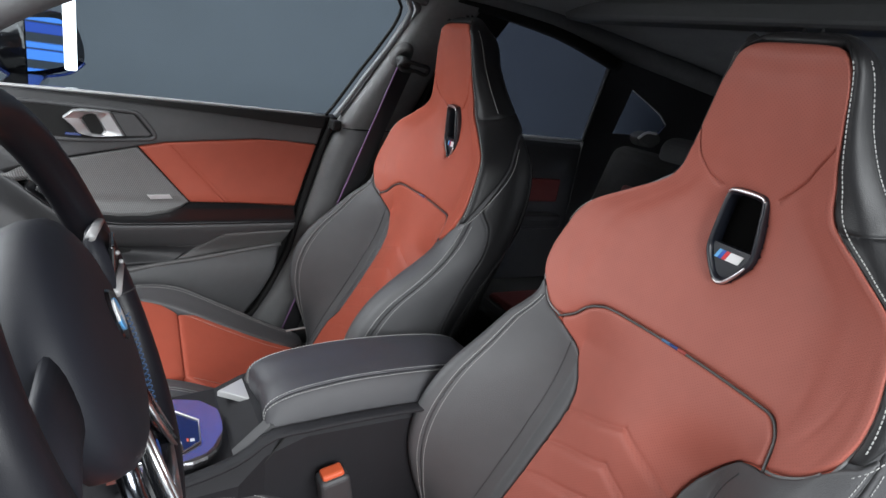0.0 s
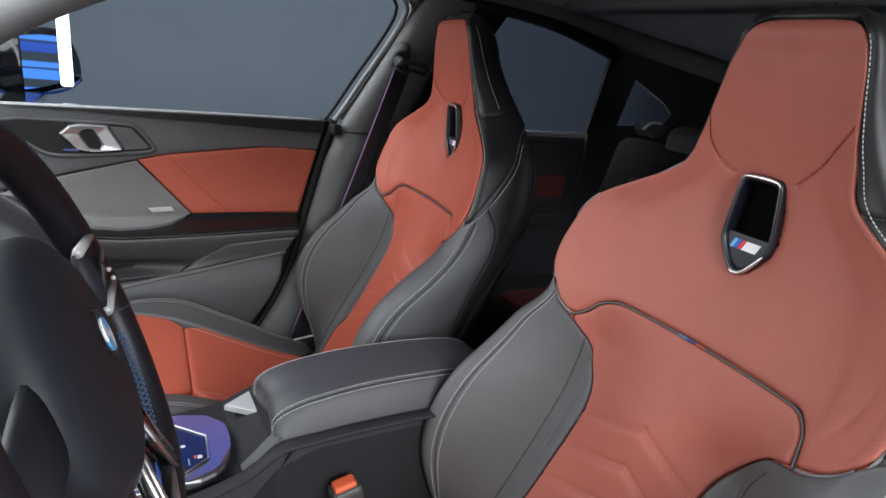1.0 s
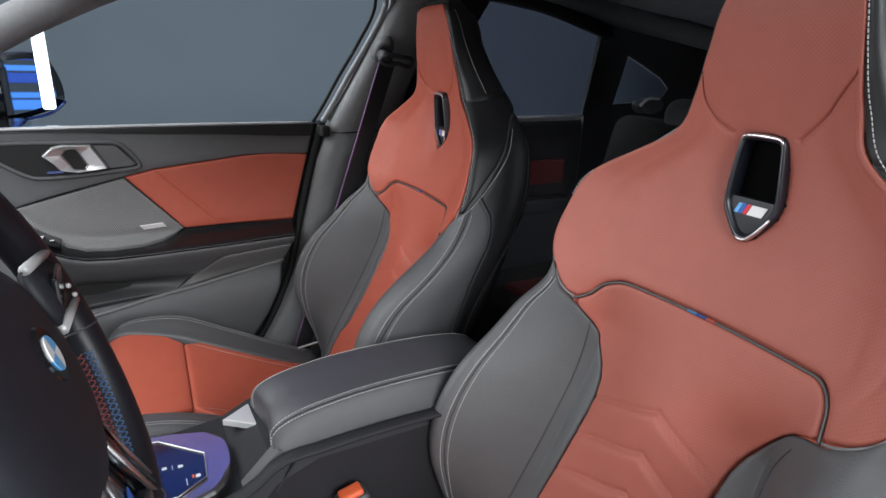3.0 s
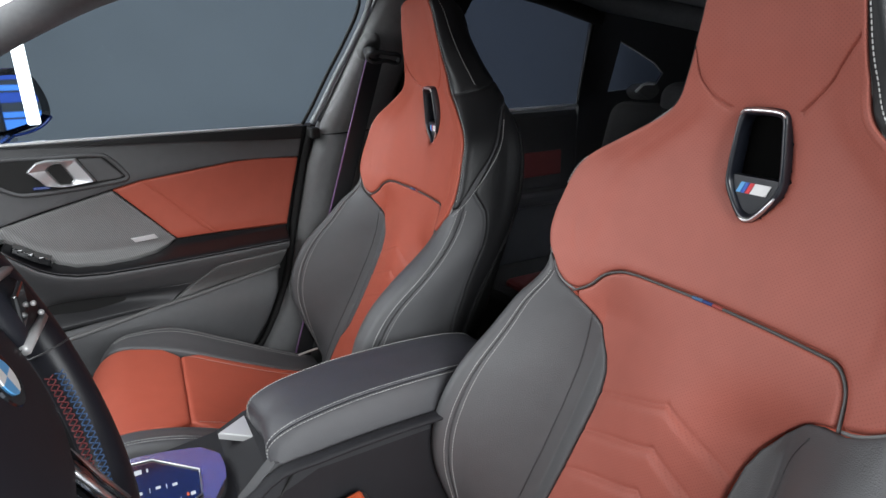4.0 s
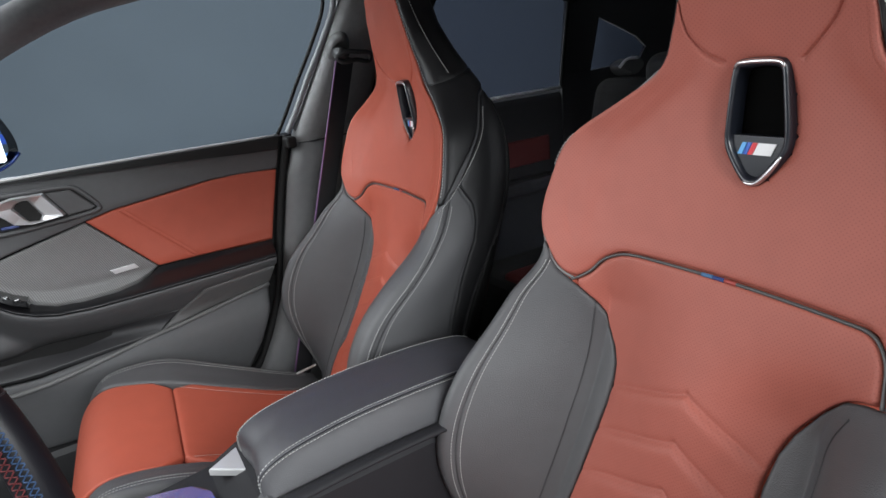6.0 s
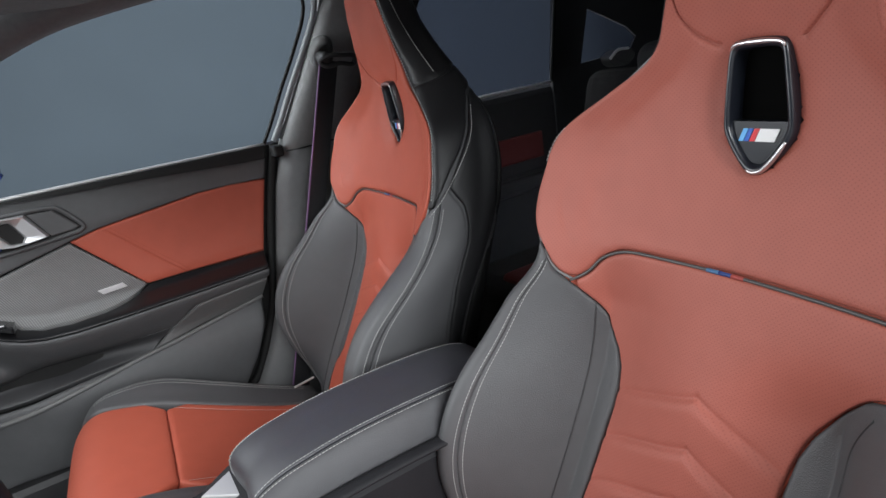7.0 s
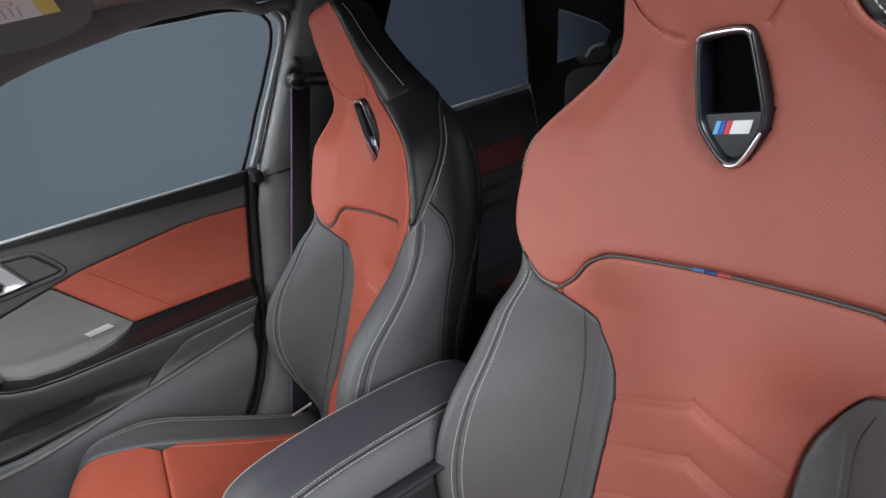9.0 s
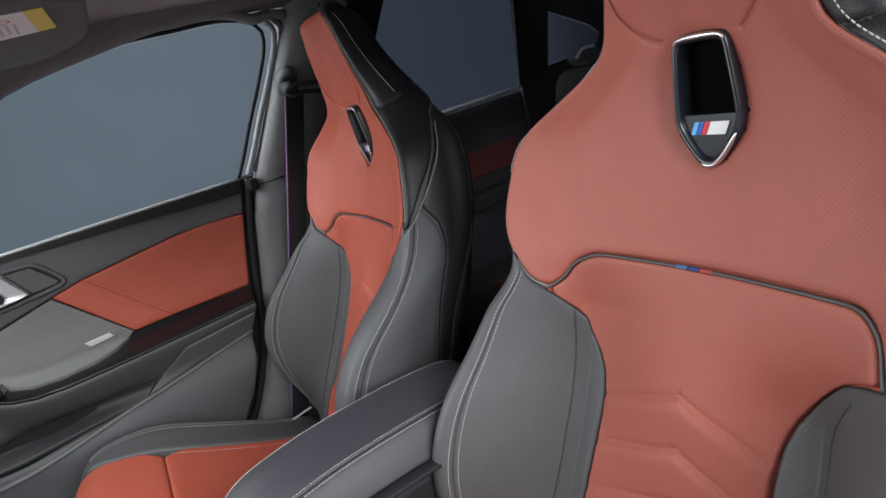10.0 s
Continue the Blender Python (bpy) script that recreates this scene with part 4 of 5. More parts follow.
    for x, y, w, h in ((0.148, 0.321, 0.006, 0.006), (0.129, 0.3515, 0.006, 0.005), (0.109, 0.3555, 0.006, 0.005), (0.088, 0.354, 0.004, 0.006), (0.087, 0.402, 0.010, 0.010), (0.099, 0.401, 0.002, 0.008), (0.119, 0.353, 0.0008, 0.010), (0.099, 0.355, 0.0008, 0.010), (0.133, 0.314, 0.0008, 0.014)):
        kids.append(rbox("pale_mark", (x - w / 2, y - h / 2, 0.5875), (x + w / 2, y + h / 2, 0.5882), MARK_GREY, c, 0))
    kids.append(rbox("blue_strip", (0.03, 0.293, 0.5872), (0.128, 0.336, 0.58785), SCREEN_BLUE, c, 0))
    inv = Matrix.Translation((-0.35, -0.37, -0.2))
    for o in kids:
        o.matrix_parent_inverse = inv
    return c


console()


def buckle():
    b = root("seat_belt_buckle", (0.35, 0.225, 0.2), label="black seat belt buckle with orange-red release button", category="belt buckle")
    t = Matrix.Rotation(radians(-12), 4, "Y")
    ks = [rbox("housing", (0.325, 0.225, 0.42), (0.372, 0.262, 0.545), BLACK_TRIM, b, 0.008, 3, turn=t),
          rbox("release_button", (0.318, 0.232, 0.539), (0.352, 0.255, 0.551), BUCKLE_RED, b, 0.004, 2, turn=t),
          rbox("stalk", (0.355, 0.235, 0.21), (0.385, 0.252, 0.44), BLACK_TRIM, b, 0.004, 2, turn=t)]
    for o in ks:
        o.matrix_parent_inverse = Matrix.Translation((-0.35, -0.225, -0.2))


buckle()


# ---- passenger door ----
DOOR_Y = 1.15
LIP_X = [-0.40, -0.16, -0.106, -0.047, 0.022, 0.08, 0.147, 0.30, 0.50]
LIP_Z = [0.80, 0.786, 0.745, 0.694, 0.668, 0.663, 0.663, 0.666, 0.672]


def card(x, z):
    """The inner face of the door: it swells into the armrest along a lip and falls back below."""
    x, z = np.asarray(x, float), np.asarray(z, float)
    r = z - hermite(LIP_X, LIP_Z, x)
    d = hermite([-0.40, -0.25, -0.13, -0.09, -0.04, -0.012, 0.003, 0.008, 0.016, 0.025, 0.034, 0.06, 0.30], [0.0, 0.022, 0.026, 0.012, 0.040, 0.058, 0.060, 0.053, 0.033, 0.013, 0.003, 0.0, 0.0], r)
    d = d - 0.055 * np.exp(-((z - 0.570) / 0.026) ** 2) * np.clip((0.24 - x) / 0.22, 0, 1)
    d = d * np.clip((x + 0.30) / 0.2, 0.2, 1) * np.clip((0.60 - x) / 0.08, 0.35, 1)
    out = 0.020 * np.clip((z - 0.88) / 0.08, 0, 1)
    return np.stack([x, DOOR_Y - d + out, z], axis=1)


def passenger_door():
    d = root("passenger_door", (0.2, 1.2, 0.33), label="closed passenger door with orange leather, grey trim and metal grille", category="car door")
    ks = []
    edge = [(0.585, 0.955), (0.556, 0.86), (0.512, 0.69), (0.484, 0.565), (0.435, 0.45), (0.385, 0.37), (0.30, 0.345)]
    ks.append(prism("door_shell", [(-0.45, 0.952)] + edge + [(-0.45, 0.345)], lambda u, v, w: Vector((u, 1.168 + 0.006 * (v > 0.9) + w, v)), 0.06, RUBBER, d, 0))
    ks.append(prism("door_skin", [(-0.45, 0.945), (0.55, 0.945), (0.53, 0.86), (0.48, 0.69), (0.45, 0.56), (0.40, 0.45), (0.33, 0.36), (-0.45, 0.36)], lambda u, v, w: Vector((u, 1.24 + w, v)), 0.012, BLUE_PAINT, d, 0.004, "deep blue painted outer skin"))

    def lip(xs, off):
        return [(x, float(hermite(LIP_X, LIP_Z, np.array([x]))[0]) + off) for x in xs]
    run = (-0.106, -0.075, -0.047, -0.015, 0.022, 0.08, 0.147, 0.22, 0.30, 0.40, 0.50)
    # upper trim band round the handle
    ks.append(patch("upper_trim", [(-0.42, 0.953), (0.0, 0.953), (0.30, 0.953), (0.584, 0.953), (0.560, 0.8795), (0.40, 0.8832), (0.179, 0.8585), (0.119, 0.845), (-0.02, 0.812), (-0.12, 0.785), (-0.42, 0.78)],
                    card, DARK_TRIM, d, (1, 1), 0.012, 0.003, 0.004, 0.02, (), False, 0, "dark grey upper door trim"))
    ks.append(patch("leather_insert", [(0.1205, 0.8435), (0.180, 0.857), (0.40, 0.8815), (0.47, 0.883), (0.5585, 0.877), (0.512, 0.7065), (0.327, 0.7075), (0.2385, 0.7075)], card, ORANGE, d, (1, 1), 0.009, 0.004, 0.004, 0.012, [(((0.181, 0.860), (0.327, 0.704)), 0.0022, 0.0016), (((0.192, 0.860), (0.338, 0.704)), 0.0008, 0.0016)], False, 0, "orange leather door insert"))
    ks.append(patch("speaker_grille", [(-0.16, 0.773), (-0.041, 0.802), (0.06, 0.827), (0.117, 0.841), (0.236, 0.707), (0.214, 0.696), (0.185, 0.688), (0.14, 0.683), (0.074, 0.682), (0.022, 0.687), (-0.015, 0.700), (-0.052, 0.726), (-0.10, 0.764)], card, GRILLE, d, (1, 1), 0.006, 0.003, 0.004, 0.012, (), False, 0, "fine ribbed grey metal speaker grille"))
    ks.append(patch("armrest_tray", [(-0.10, 0.760), (-0.052, 0.722), (-0.015, 0.696), (0.022, 0.683), (0.074, 0.678), (0.14, 0.679), (0.186, 0.684), (0.217, 0.692), (0.240, 0.704), (0.51, 0.704), (0.50, 0.675)] + lip(run, 0.003)[:-1][::-1], card, TRAY_BLACK, d, (1, 1), 0.004, 0.001, 0.003, 0.012, (), False, 0, "glossy black tray"))
    ks.append(patch("armrest", [(-0.40, 0.788), (-0.16, 0.784)] + lip(run, 0.0) + [(0.497, 0.652), (0.318, 0.637), (0.262, 0.596), (0.10, 0.590), (-0.05, 0.588), (-0.40, 0.60)], card, DARK_TRIM, d, (1, 1), 0.009, 0.004, 0.006, 0.012, (), False, 0, "stitched dark grey door armrest"))
    # The pocket's black colour adds to the shade of its recess
    ks.append(patch("door_pocket", [(-0.40, 0.597), (-0.05, 0.585), (0.10, 0.587), (0.258, 0.593), (0.197, 0.548), (-0.05, 0.538), (-0.40, 0.54)], card, BLACK_TRIM, d, (1, 1), 0.009, 0.001, 0.004, 0.012, (), False, 0, "open door pocket, black to deepen its shade"))
    ks.append(stitches("armrest_stitching", lip(run, -0.007), card, d, DARK_THREAD, lift=0.0046))
    ks.append(patch("grey_panel", [(0.320, 0.635), (0.492, 0.648), (0.478, 0.602), (0.321, 0.574), (0.205, 0.552)], card, MID_TRIM, d, (1, 1), 0.009, 0.004, 0.006, 0.012, (), False, 0, "lighter grey trim panel"))
    ks.append(patch("lower_trim", [(-0.40, 0.535), (-0.05, 0.530), (0.20, 0.546), (0.321, 0.570), (0.476, 0.598), (0.462, 0.53), (0.425, 0.45), (0.375, 0.375), (0.30, 0.352), (-0.40, 0.352)], card, DARK_TRIM, d, (1, 1), 0.014, 0.006, 0.008, 0.012, (), False, 0))
    ln = spline(np.array([(-0.30, 0.506), (-0.065, 0.512), (0.144, 0.541), (0.321, 0.569), (0.475, 0.597)]), 40)
    q = card(ln[:, 0], ln[:, 1])
    q[:, 1] -= 0.006
    ks.append(tube("pocket_lip", q, 0.006, MID_TRIM, d, 8, label="raised lip of the door pocket"))
    ks.append(prism("name_plate", [(0.146, 0.7145), (0.197, 0.7170), (0.189, 0.7280), (0.138, 0.7255)], lambda u, v, w: Vector((u, 1.1455 - w, v)), 0.0045, LEVER, d, 0.0008, "small plain silver plate"))
    # the window switches in the front of the tray
    sw = [(-0.085, 0.757), (-0.045, 0.728), (-0.022, 0.716), (-0.022, 0.700), (-0.050, 0.714), (-0.090, 0.745)]
    ks.append(prism("switch_block", sw, lambda u, v, w: Vector((u, 1.128 - w, v)), 0.040, GLOSS_BLACK, d, 0.003, "gloss black window switch block"))
    for u, v in ((-0.072, 0.752), (-0.055, 0.740), (-0.038, 0.729)):
        ks.append(rbox("window_switch", (u - 0.006, 1.0865, v - 0.010), (u + 0.006, 1.100, v - 0.002), GLOSS_BLACK, d, 0.002, 2))
        if u > -0.06 and u < -0.05:
            ks.append(rbox("switch_mark", (u - 0.0012, 1.0858, v - 0.007), (u + 0.0012, 1.0866, v - 0.0045), MARK_GREY, d, 0))
    # handle: a bezel, a dark sheet for the hollow's shade, the silver lever
    bez = [(-0.14, 0.932), (-0.015, 0.931), (0.051, 0.930), (0.112, 0.927), (0.124, 0.919), (0.157, 0.876), (0.154, 0.867), (0.136, 0.863), (0.03, 0.854), (-0.041, 0.852), (-0.063, 0.856), (-0.10, 0.880), (-0.14, 0.910)]
    ob = resample(chaikin(bez, 1), 0.006)
    ks.append(tube("handle_bezel", [(u, 1.1455, v) for u, v in ob], 0.0052, DARK_TRIM, d, 10, closed=True))
    ks.append(prism("handle_recess_dark", ob, lambda u, v, w: Vector((u, 1.1450 - w, v)), 0.0016, RUBBER, d, 0, "flat dark sheet for the shade of the handle recess"))
    ks.append(prism("handle_flap", [(0.064, 0.922), (0.110, 0.920), (0.147, 0.876), (0.139, 0.871), (0.094, 0.868)], lambda u, v, w: Vector((u, 1.146 - w, v)), 0.006, DARK_TRIM, d, 0.002))
    lev = [(-0.032, 0.906), (-0.014, 0.922), (0.006, 0.926), (0.061, 0.924), (0.091, 0.871), (0.031, 0.866), (0.012, 0.869), (-0.003, 0.873), (-0.014, 0.888)]
    hole = [(0.005, 0.905), (0.012, 0.914), (0.021, 0.917), (0.032, 0.916), (0.049, 0.880), (0.042, 0.8705), (0.023, 0.873)]
    n = 48
    a, b = resample(lev, 0.001), resample(hole, 0.001)
    ia, ib = np.linspace(0, len(a), n, endpoint=False).astype(int), np.linspace(0, len(b), n, endpoint=False).astype(int)
    a, b = a[ia], b[ib]
    rings = []
    for pts, yy in ((a, 1.146), (a, 1.120), (0.9 * a + 0.1 * b, 1.114), (0.12 * a + 0.88 * b, 1.121), (b, 1.126), (b, 1.143)):
        rings.append([(u, yy + 0.012 * np.clip((u - 0.02) / 0.07, -0.5, 1), v) for u, v in pts])
    ks.append(loft("door_lever", rings, LEVER, d, "satin silver door lever", False, False))
    # Black plate just inside the hole, painted for the shade of its depth
    ks.append(prism("lever_hole_dark", b * 1.0, lambda u, v, w: Vector((u, 1.1272 + 0.012 * min(max((u - 0.02) / 0.07, -0.5), 1) + w, v)), 0.01, RUBBER, d, 0, "dark plate for the shade in the lever's hole"))
    # Blue block put in for the reflection under the lever
    ks.append(rbox("blue_glint", (-0.03, 1.138, 0.862), (0.004, 1.144, 0.869), BLUE_PAINT, d, 0.002, 1))
    # the window and its frame
    win = [(0.583, 0.962), (0.60, 0.99), (0.69, 1.165), (0.727, 1.25), (0.722, 1.272), (0.702, 1.287), (0.653, 1.296), (0.529, 1.296), (0.36, 1.288), (0.199, 1.256), (0.02, 1.172), (-0.081, 1.115), (-0.30, 0.965)]

    def pane(u, v, w=0.0):
        return Vector((u, 1.178 - 0.33 * (v - 0.955) + w, v))
    g = prism("window_pane", win, pane, 0.004, GLASS, d, 0, "clear side window")
    g.visible_shadow = False
    ks.append(g)
    ks.append(tube("belt_strip", [(-0.42, 1.160, 0.957), (0.0, 1.166, 0.960), (0.30, 1.166, 0.960), (0.583, 1.166, 0.958)], 0.004, SILVER, d, 8, 20, label="bright window sill strip", flat=(0.004, 0.007)))
    # Black wedge put in for the shade band under the sill strip
    ks.append(prism("sill_shade", [(-0.12, 0.9575), (0.581, 0.9575), (0.572, 0.926), (0.50, 0.928), (0.30, 0.940), (0.0, 0.9535)], lambda u, v, w: Vector((u, 1.1505 + 0.25 * max(0.0, v - 0.935) - w, v)), 0.006, RUBBER, d, 0.002, "black wedge for the shade below the window sill"))
    ks.append(rbox("corner_cap", (0.588, 1.108, 0.926), (0.612, 1.150, 0.954), RUBBER, d, 0.006, 3))
    rear = np.array([(0.583, 0.960), (0.60, 0.99), (0.645, 1.08), (0.69, 1.165), (0.722, 1.24), (0.725, 1.262), (0.706, 1.287), (0.66, 1.300), (0.529, 1.302), (0.36, 1.294), (0.199, 1.262), (0.02, 1.178), (-0.081, 1.121), (-0.30, 0.985)])
    p3 = np.array([tuple(pane(u, v, -0.012)) for u, v in rear])
    ks.append(tube("window_seal", p3, 0.0045, RUBBER, d, 8, 80))
    fr = p3[:7] + np.array([0.022, -0.012, 0.002])
    ks.append(tube("frame_trim", fr, 0.0075, FRAME_GREY, d, 8, 40, label="grey window frame"))
    fr = p3[:7] + np.array([0.042, -0.016, 0.004])
    ks.append(tube("door_seal", fr, 0.008, DARK_TRIM, d, 8, 40))
    hd = p3[6:] + np.array([0.0, -0.010, 0.016])
    hd[:2, 2] -= np.array([0.010, 0.005])
    hd = np.vstack([hd[0] + np.array([0.075, -0.004, -0.004]), hd[0] + np.array([0.035, -0.002, 0.003]), hd])
    ks.append(tube("frame_head", hd, 0.015, RAIL_CLOTH, d, 10, 60, flat=(0.012, 0.020), label="dark grey cloth-lined window head"))
    ed = [(u + 0.016, 1.150, v) for u, v in edge]
    ks.append(tube("edge_seal", ed, 0.010, RUBBER, d, 8, 30, label="black door seal"))
    inv = Matrix.Translation((-0.2, -1.2, -0.33))
    for o in ks:
        o.matrix_parent_inverse = inv
    return d


passenger_door()


# ---- the car's shell ----
def shell():
    f = rbox("floor", (-0.95, -0.42, 0.14), (1.75, 1.16, 0.20), CARPET, None, 0.01)
    tagged(f, "black carpeted car floor", "floor", kind="structure")
    for y in (-0.47, 1.16):
        s = rbox("sill", (-0.6, y, 0.14), (1.7, y + 0.09, 0.335), BLACK_TRIM, None, 0.02)
        tagged(s, "black plastic door sill", "sill", kind="structure")
    # headliner: a shallow vault
    xs, ys = np.linspace(0.02, 2.10, 34), np.linspace(-0.29, 1.03, 26)
    verts, faces = [], []
    for x in xs:
        k = min(1, max(0, (x - 0.85) / 0.30))
        for y in ys:
            y = 0.37 + (y - 0.37) * (1 + 0.14 * k * k * (3 - 2 * k))
            e = abs(y - 0.37) / 0.70
            verts.append((x, y, 1.385 - 0.075 * e**4 - 0.05 * max(0, (0.35 - x) / 0.33) ** 2 - 0.10 * max(0, (x - 1.1) / 0.85) ** 2))
    n = len(ys)
    faces = [(i * n + j, i * n + j + 1, (i + 1) * n + j + 1, (i + 1) * n + j) for i in range(len(xs) - 1) for j in range(n - 1)]
    h = mesh_object("ceiling", verts, faces, HEADLINER)
    m = h.modifiers.new("thick", "SOLIDIFY")
    m.thickness, m.offset = 0.03, -1
    tagged(h, "anthracite cloth headliner of the car", "ceiling", kind="structure")
    b = rbox("roof_beam", (1.20, -0.25, 1.318), (1.30, 1.0, 1.375), DARK_TRIM, None, 0.015, 3)
    tagged(b, "dark grey cross beam under the roof", "roof beam", kind="structure")
    # roof rails and front pillars
    for side in (1, -1):
        Y = lambda y: 0.37 + side * (y - 0.37)
        path = [(-0.62, Y(1.12), 0.90), (-0.30, Y(1.13), 1.0), (-0.081, Y(1.115), 1.150), (0.02, Y(1.095), 1.205), (0.199, Y(1.065), 1.283), (0.36, Y(1.05), 1.318), (0.529, Y(1.045), 1.343), (0.653, Y(1.045), 1.345), (0.80, Y(1.045), 1.342), (1.05, Y(1.05), 1.330), (1.35, Y(1.06), 1.300), (1.65, Y(1.05), 1.262), (1.95, Y(0.98), 1.21)]
        r = tube("roof_rail", path, 0.04, RAIL_CLOTH, None, 14, 60, flat=(0.036, 0.050))
        tagged(r, "dark grey cloth-covered roof rail and front pillar", "roof rail", kind="structure")
    q = rbox("pillar_base", (0.36, 1.172, 0.33), (0.80, 1.24, 0.955), RUBBER, None, 0)
    tagged(q, "black sheet behind the middle pillar", "pillar", kind="structure")
    # the middle pillar on the passenger's side
    rings, rear = [], []
    for z, x0, x1, y in ((0.20, 0.37, 0.62, 1.14), (0.36, 0.40, 0.62, 1.13), (0.45, 0.455, 0.66, 1.12), (0.565, 0.505, 0.70, 1.115), (0.69, 0.535, 0.735, 1.115), (0.86, 0.578, 0.77, 1.112), (0.938, 0.610, 0.787, 1.106), (1.10, 0.685, 0.85, 1.075), (1.25, 0.755, 0.92, 1.035), (1.33, 0.79, 0.96, 1.01), (1.37, 0.70, 0.98, 1.03)):
        x1 += 0.012
        rear.append([(x1 - 0.012, y + 0.014, z), (x1 + 0.10, y + 0.014, z), (x1 + 0.10, y + 0.07, z), (x1 - 0.012, y + 0.07, z)])
        rings.append([(x0, y + 0.06, z), (x0 + 0.006, y + 0.012, z), (x0 + 0.03, y - 0.006, z), (x1 - 0.03, y - 0.006, z), (x1, y + 0.02, z), (x1, y + 0.08, z)])
    p = loft("middle_pillar", rings[:7], PILLAR_PLASTIC)
    tagged(p, "grey grained plastic foot of the middle pillar", "pillar", kind="structure")
    p = loft("middle_pillar", rings[6:], PILLAR_TRIM)
    tagged(p, "grey cloth-covered upper middle pillar", "pillar", kind="structure")
    p = loft("pillar_back", rear, RUBBER, None, "", False)
    tagged(p, "black rear edge of the middle pillar", "pillar", kind="structure")
    t = tube("pillar_seam", [(0.612, 1.160, 0.935), (0.618, 1.118, 0.935), (0.641, 1.1005, 0.936), (0.70, 1.0995, 0.938), (0.772, 1.0995, 0.940)], 0.0016, RUBBER, None, 6, 30)
    tagged(t, "dark joint between upper and lower pillar trim", "trim joint", kind="structure")
    ring2 = [[(x, 0.74 - y, z) for x, y, z in r] for r in rings]
    p = loft("middle_pillar", [[(x + 0.12, y, z) for x, y, z in r] for r in ring2], PILLAR_TRIM)
    tagged(p, "grey trimmed middle pillar", "pillar", kind="structure")
    # behind it: the rear doors, black and in the dark
    for side in (1, -1):
        Y = lambda y: 0.37 + side * (y - 0.37)
        d = root("rear_door", (1.1, Y(1.15), 0.33), label="black trimmed rear door with dark window", category="car door")
        ks = [rbox("door_card", (0.80, min(Y(1.11), Y(1.20)), 0.34), (1.52, max(Y(1.11), Y(1.20)), 0.955), BLACK_TRIM, d, 0.02),
              rbox("armrest", (0.86, min(Y(1.05), Y(1.12)), 0.66), (1.42, max(Y(1.05), Y(1.12)), 0.71), BLACK_TRIM, d, 0.015),
              rbox("leather_insert", (1.16, min(Y(1.104), Y(1.115)), 0.745), (1.42, max(Y(1.104), Y(1.115)), 0.825), REAR_SHADED, d, 0.008, label="orange leather insert in its shaded colour")]

        def rear_pane(u, v, w=0.0):
            return Vector((u, Y(1.118 - 0.22 * (v - 0.96) + w), v))
        g = prism("window_pane", [(0.80, 0.962), (1.480, 0.966), (1.480, 1.230), (1.25, 1.285), (1.02, 1.312), (0.88, 1.319)], rear_pane, 0.004, DARK_GLASS, d, 0, "dark tinted rear side window")
        g.visible_shadow = side < 0
        ks.append(g)
        # White paint puts the backdrop's reflection into the metal strip's colour
        ks.append(tube("belt_strip", [(0.80, Y(1.105), 0.960), (1.472, Y(1.105), 0.964)], 0.005, LABEL_WHITE, d, 8, flat=(0.005, 0.008), label="bright window sill strip"))
        frame_pts = [tuple(rear_pane(u, v, -0.010)) for u, v in ((0.82, 0.966), (0.90, 1.295), (1.02, 1.292), (1.25, 1.266), (1.40, 1.232), (1.478, 1.212), (1.480, 0.966))]
        head = [tuple(rear_pane(u, v + 0.022, -0.010)) for u, v in ((0.86, 1.292), (1.02, 1.285), (1.25, 1.258), (1.40, 1.224), (1.50, 1.200))]
        ks.append(tube("window_head", head, 0.022, RUBBER, d, 10, 24))
        ks.append(tube("window_frame", frame_pts, 0.005, RUBBER, d, 8))
        for o in ks:
            o.matrix_parent_inverse = Matrix.Translation((-1.1, -Y(1.15), -0.33))
        # the rear pillar with its small window
        pts = [(1.605, 1.0), (1.622, 1.155), (1.70, 1.125), (1.80, 1.085), (1.852, 1.050), (1.83, 1.018), (1.75, 1.008)]

        def wall(u, v, w=0.0):
            return Vector((u, Y(1.112 - 0.18 * max(0, v - 0.95) + w), v))
        for poly in ([(1.482, 0.34), (2.15, 0.34), (2.15, 0.999), (1.605, 0.999), (1.482, 0.999)], [(1.482, 0.999), (1.605, 0.999), (1.622, 1.157), (1.63, 1.31), (1.482, 1.31)],
                     [(1.622, 1.157), (1.702, 1.127), (1.802, 1.087), (1.854, 1.052), (2.15, 1.0), (2.15, 1.29), (1.630, 1.31)], [(1.605, 0.999), (1.75, 1.006), (1.832, 1.016), (1.854, 1.052), (2.15, 1.0), (2.15, 0.999)]):
            q = prism("rear_pillar", poly, wall, 0.012, BLACK_TRIM, None, 0)
            tagged(q, "black rear pillar trim", "pillar", kind="structure")
        q = prism("window_1", pts, lambda u, v, w: wall(u, v, w + 0.004), 0.004, DARK_GLASS, None, 0)
        tagged(q, "small dark triangular rear quarter window", "window", kind="structure")
    # the tail with the rear window
    for lo, hi in (((2.10, -0.40, 0.30), (2.16, 1.14, 1.02)), ((2.02, -0.40, 1.20), (2.08, 1.14, 1.30)), ((2.06, 0.80, 1.0), (2.12, 1.14, 1.22)), ((2.06, -0.40, 1.0), (2.12, -0.10, 1.22))):
        t = rbox("rear_wall", lo, hi, BLACK_TRIM, None, 0.01)
        tagged(t, "black trim round the rear window", "trim", kind="structure")
    g = rbox("rear_window", (2.085, -0.12, 1.0), (2.089, 0.82, 1.22), DARK_GLASS, None, 0)
    g.visible_shadow = False
    tagged(g, "dark tinted rear window", "window", kind="structure")
    # front: dashboard and bulkhead
    rings = []
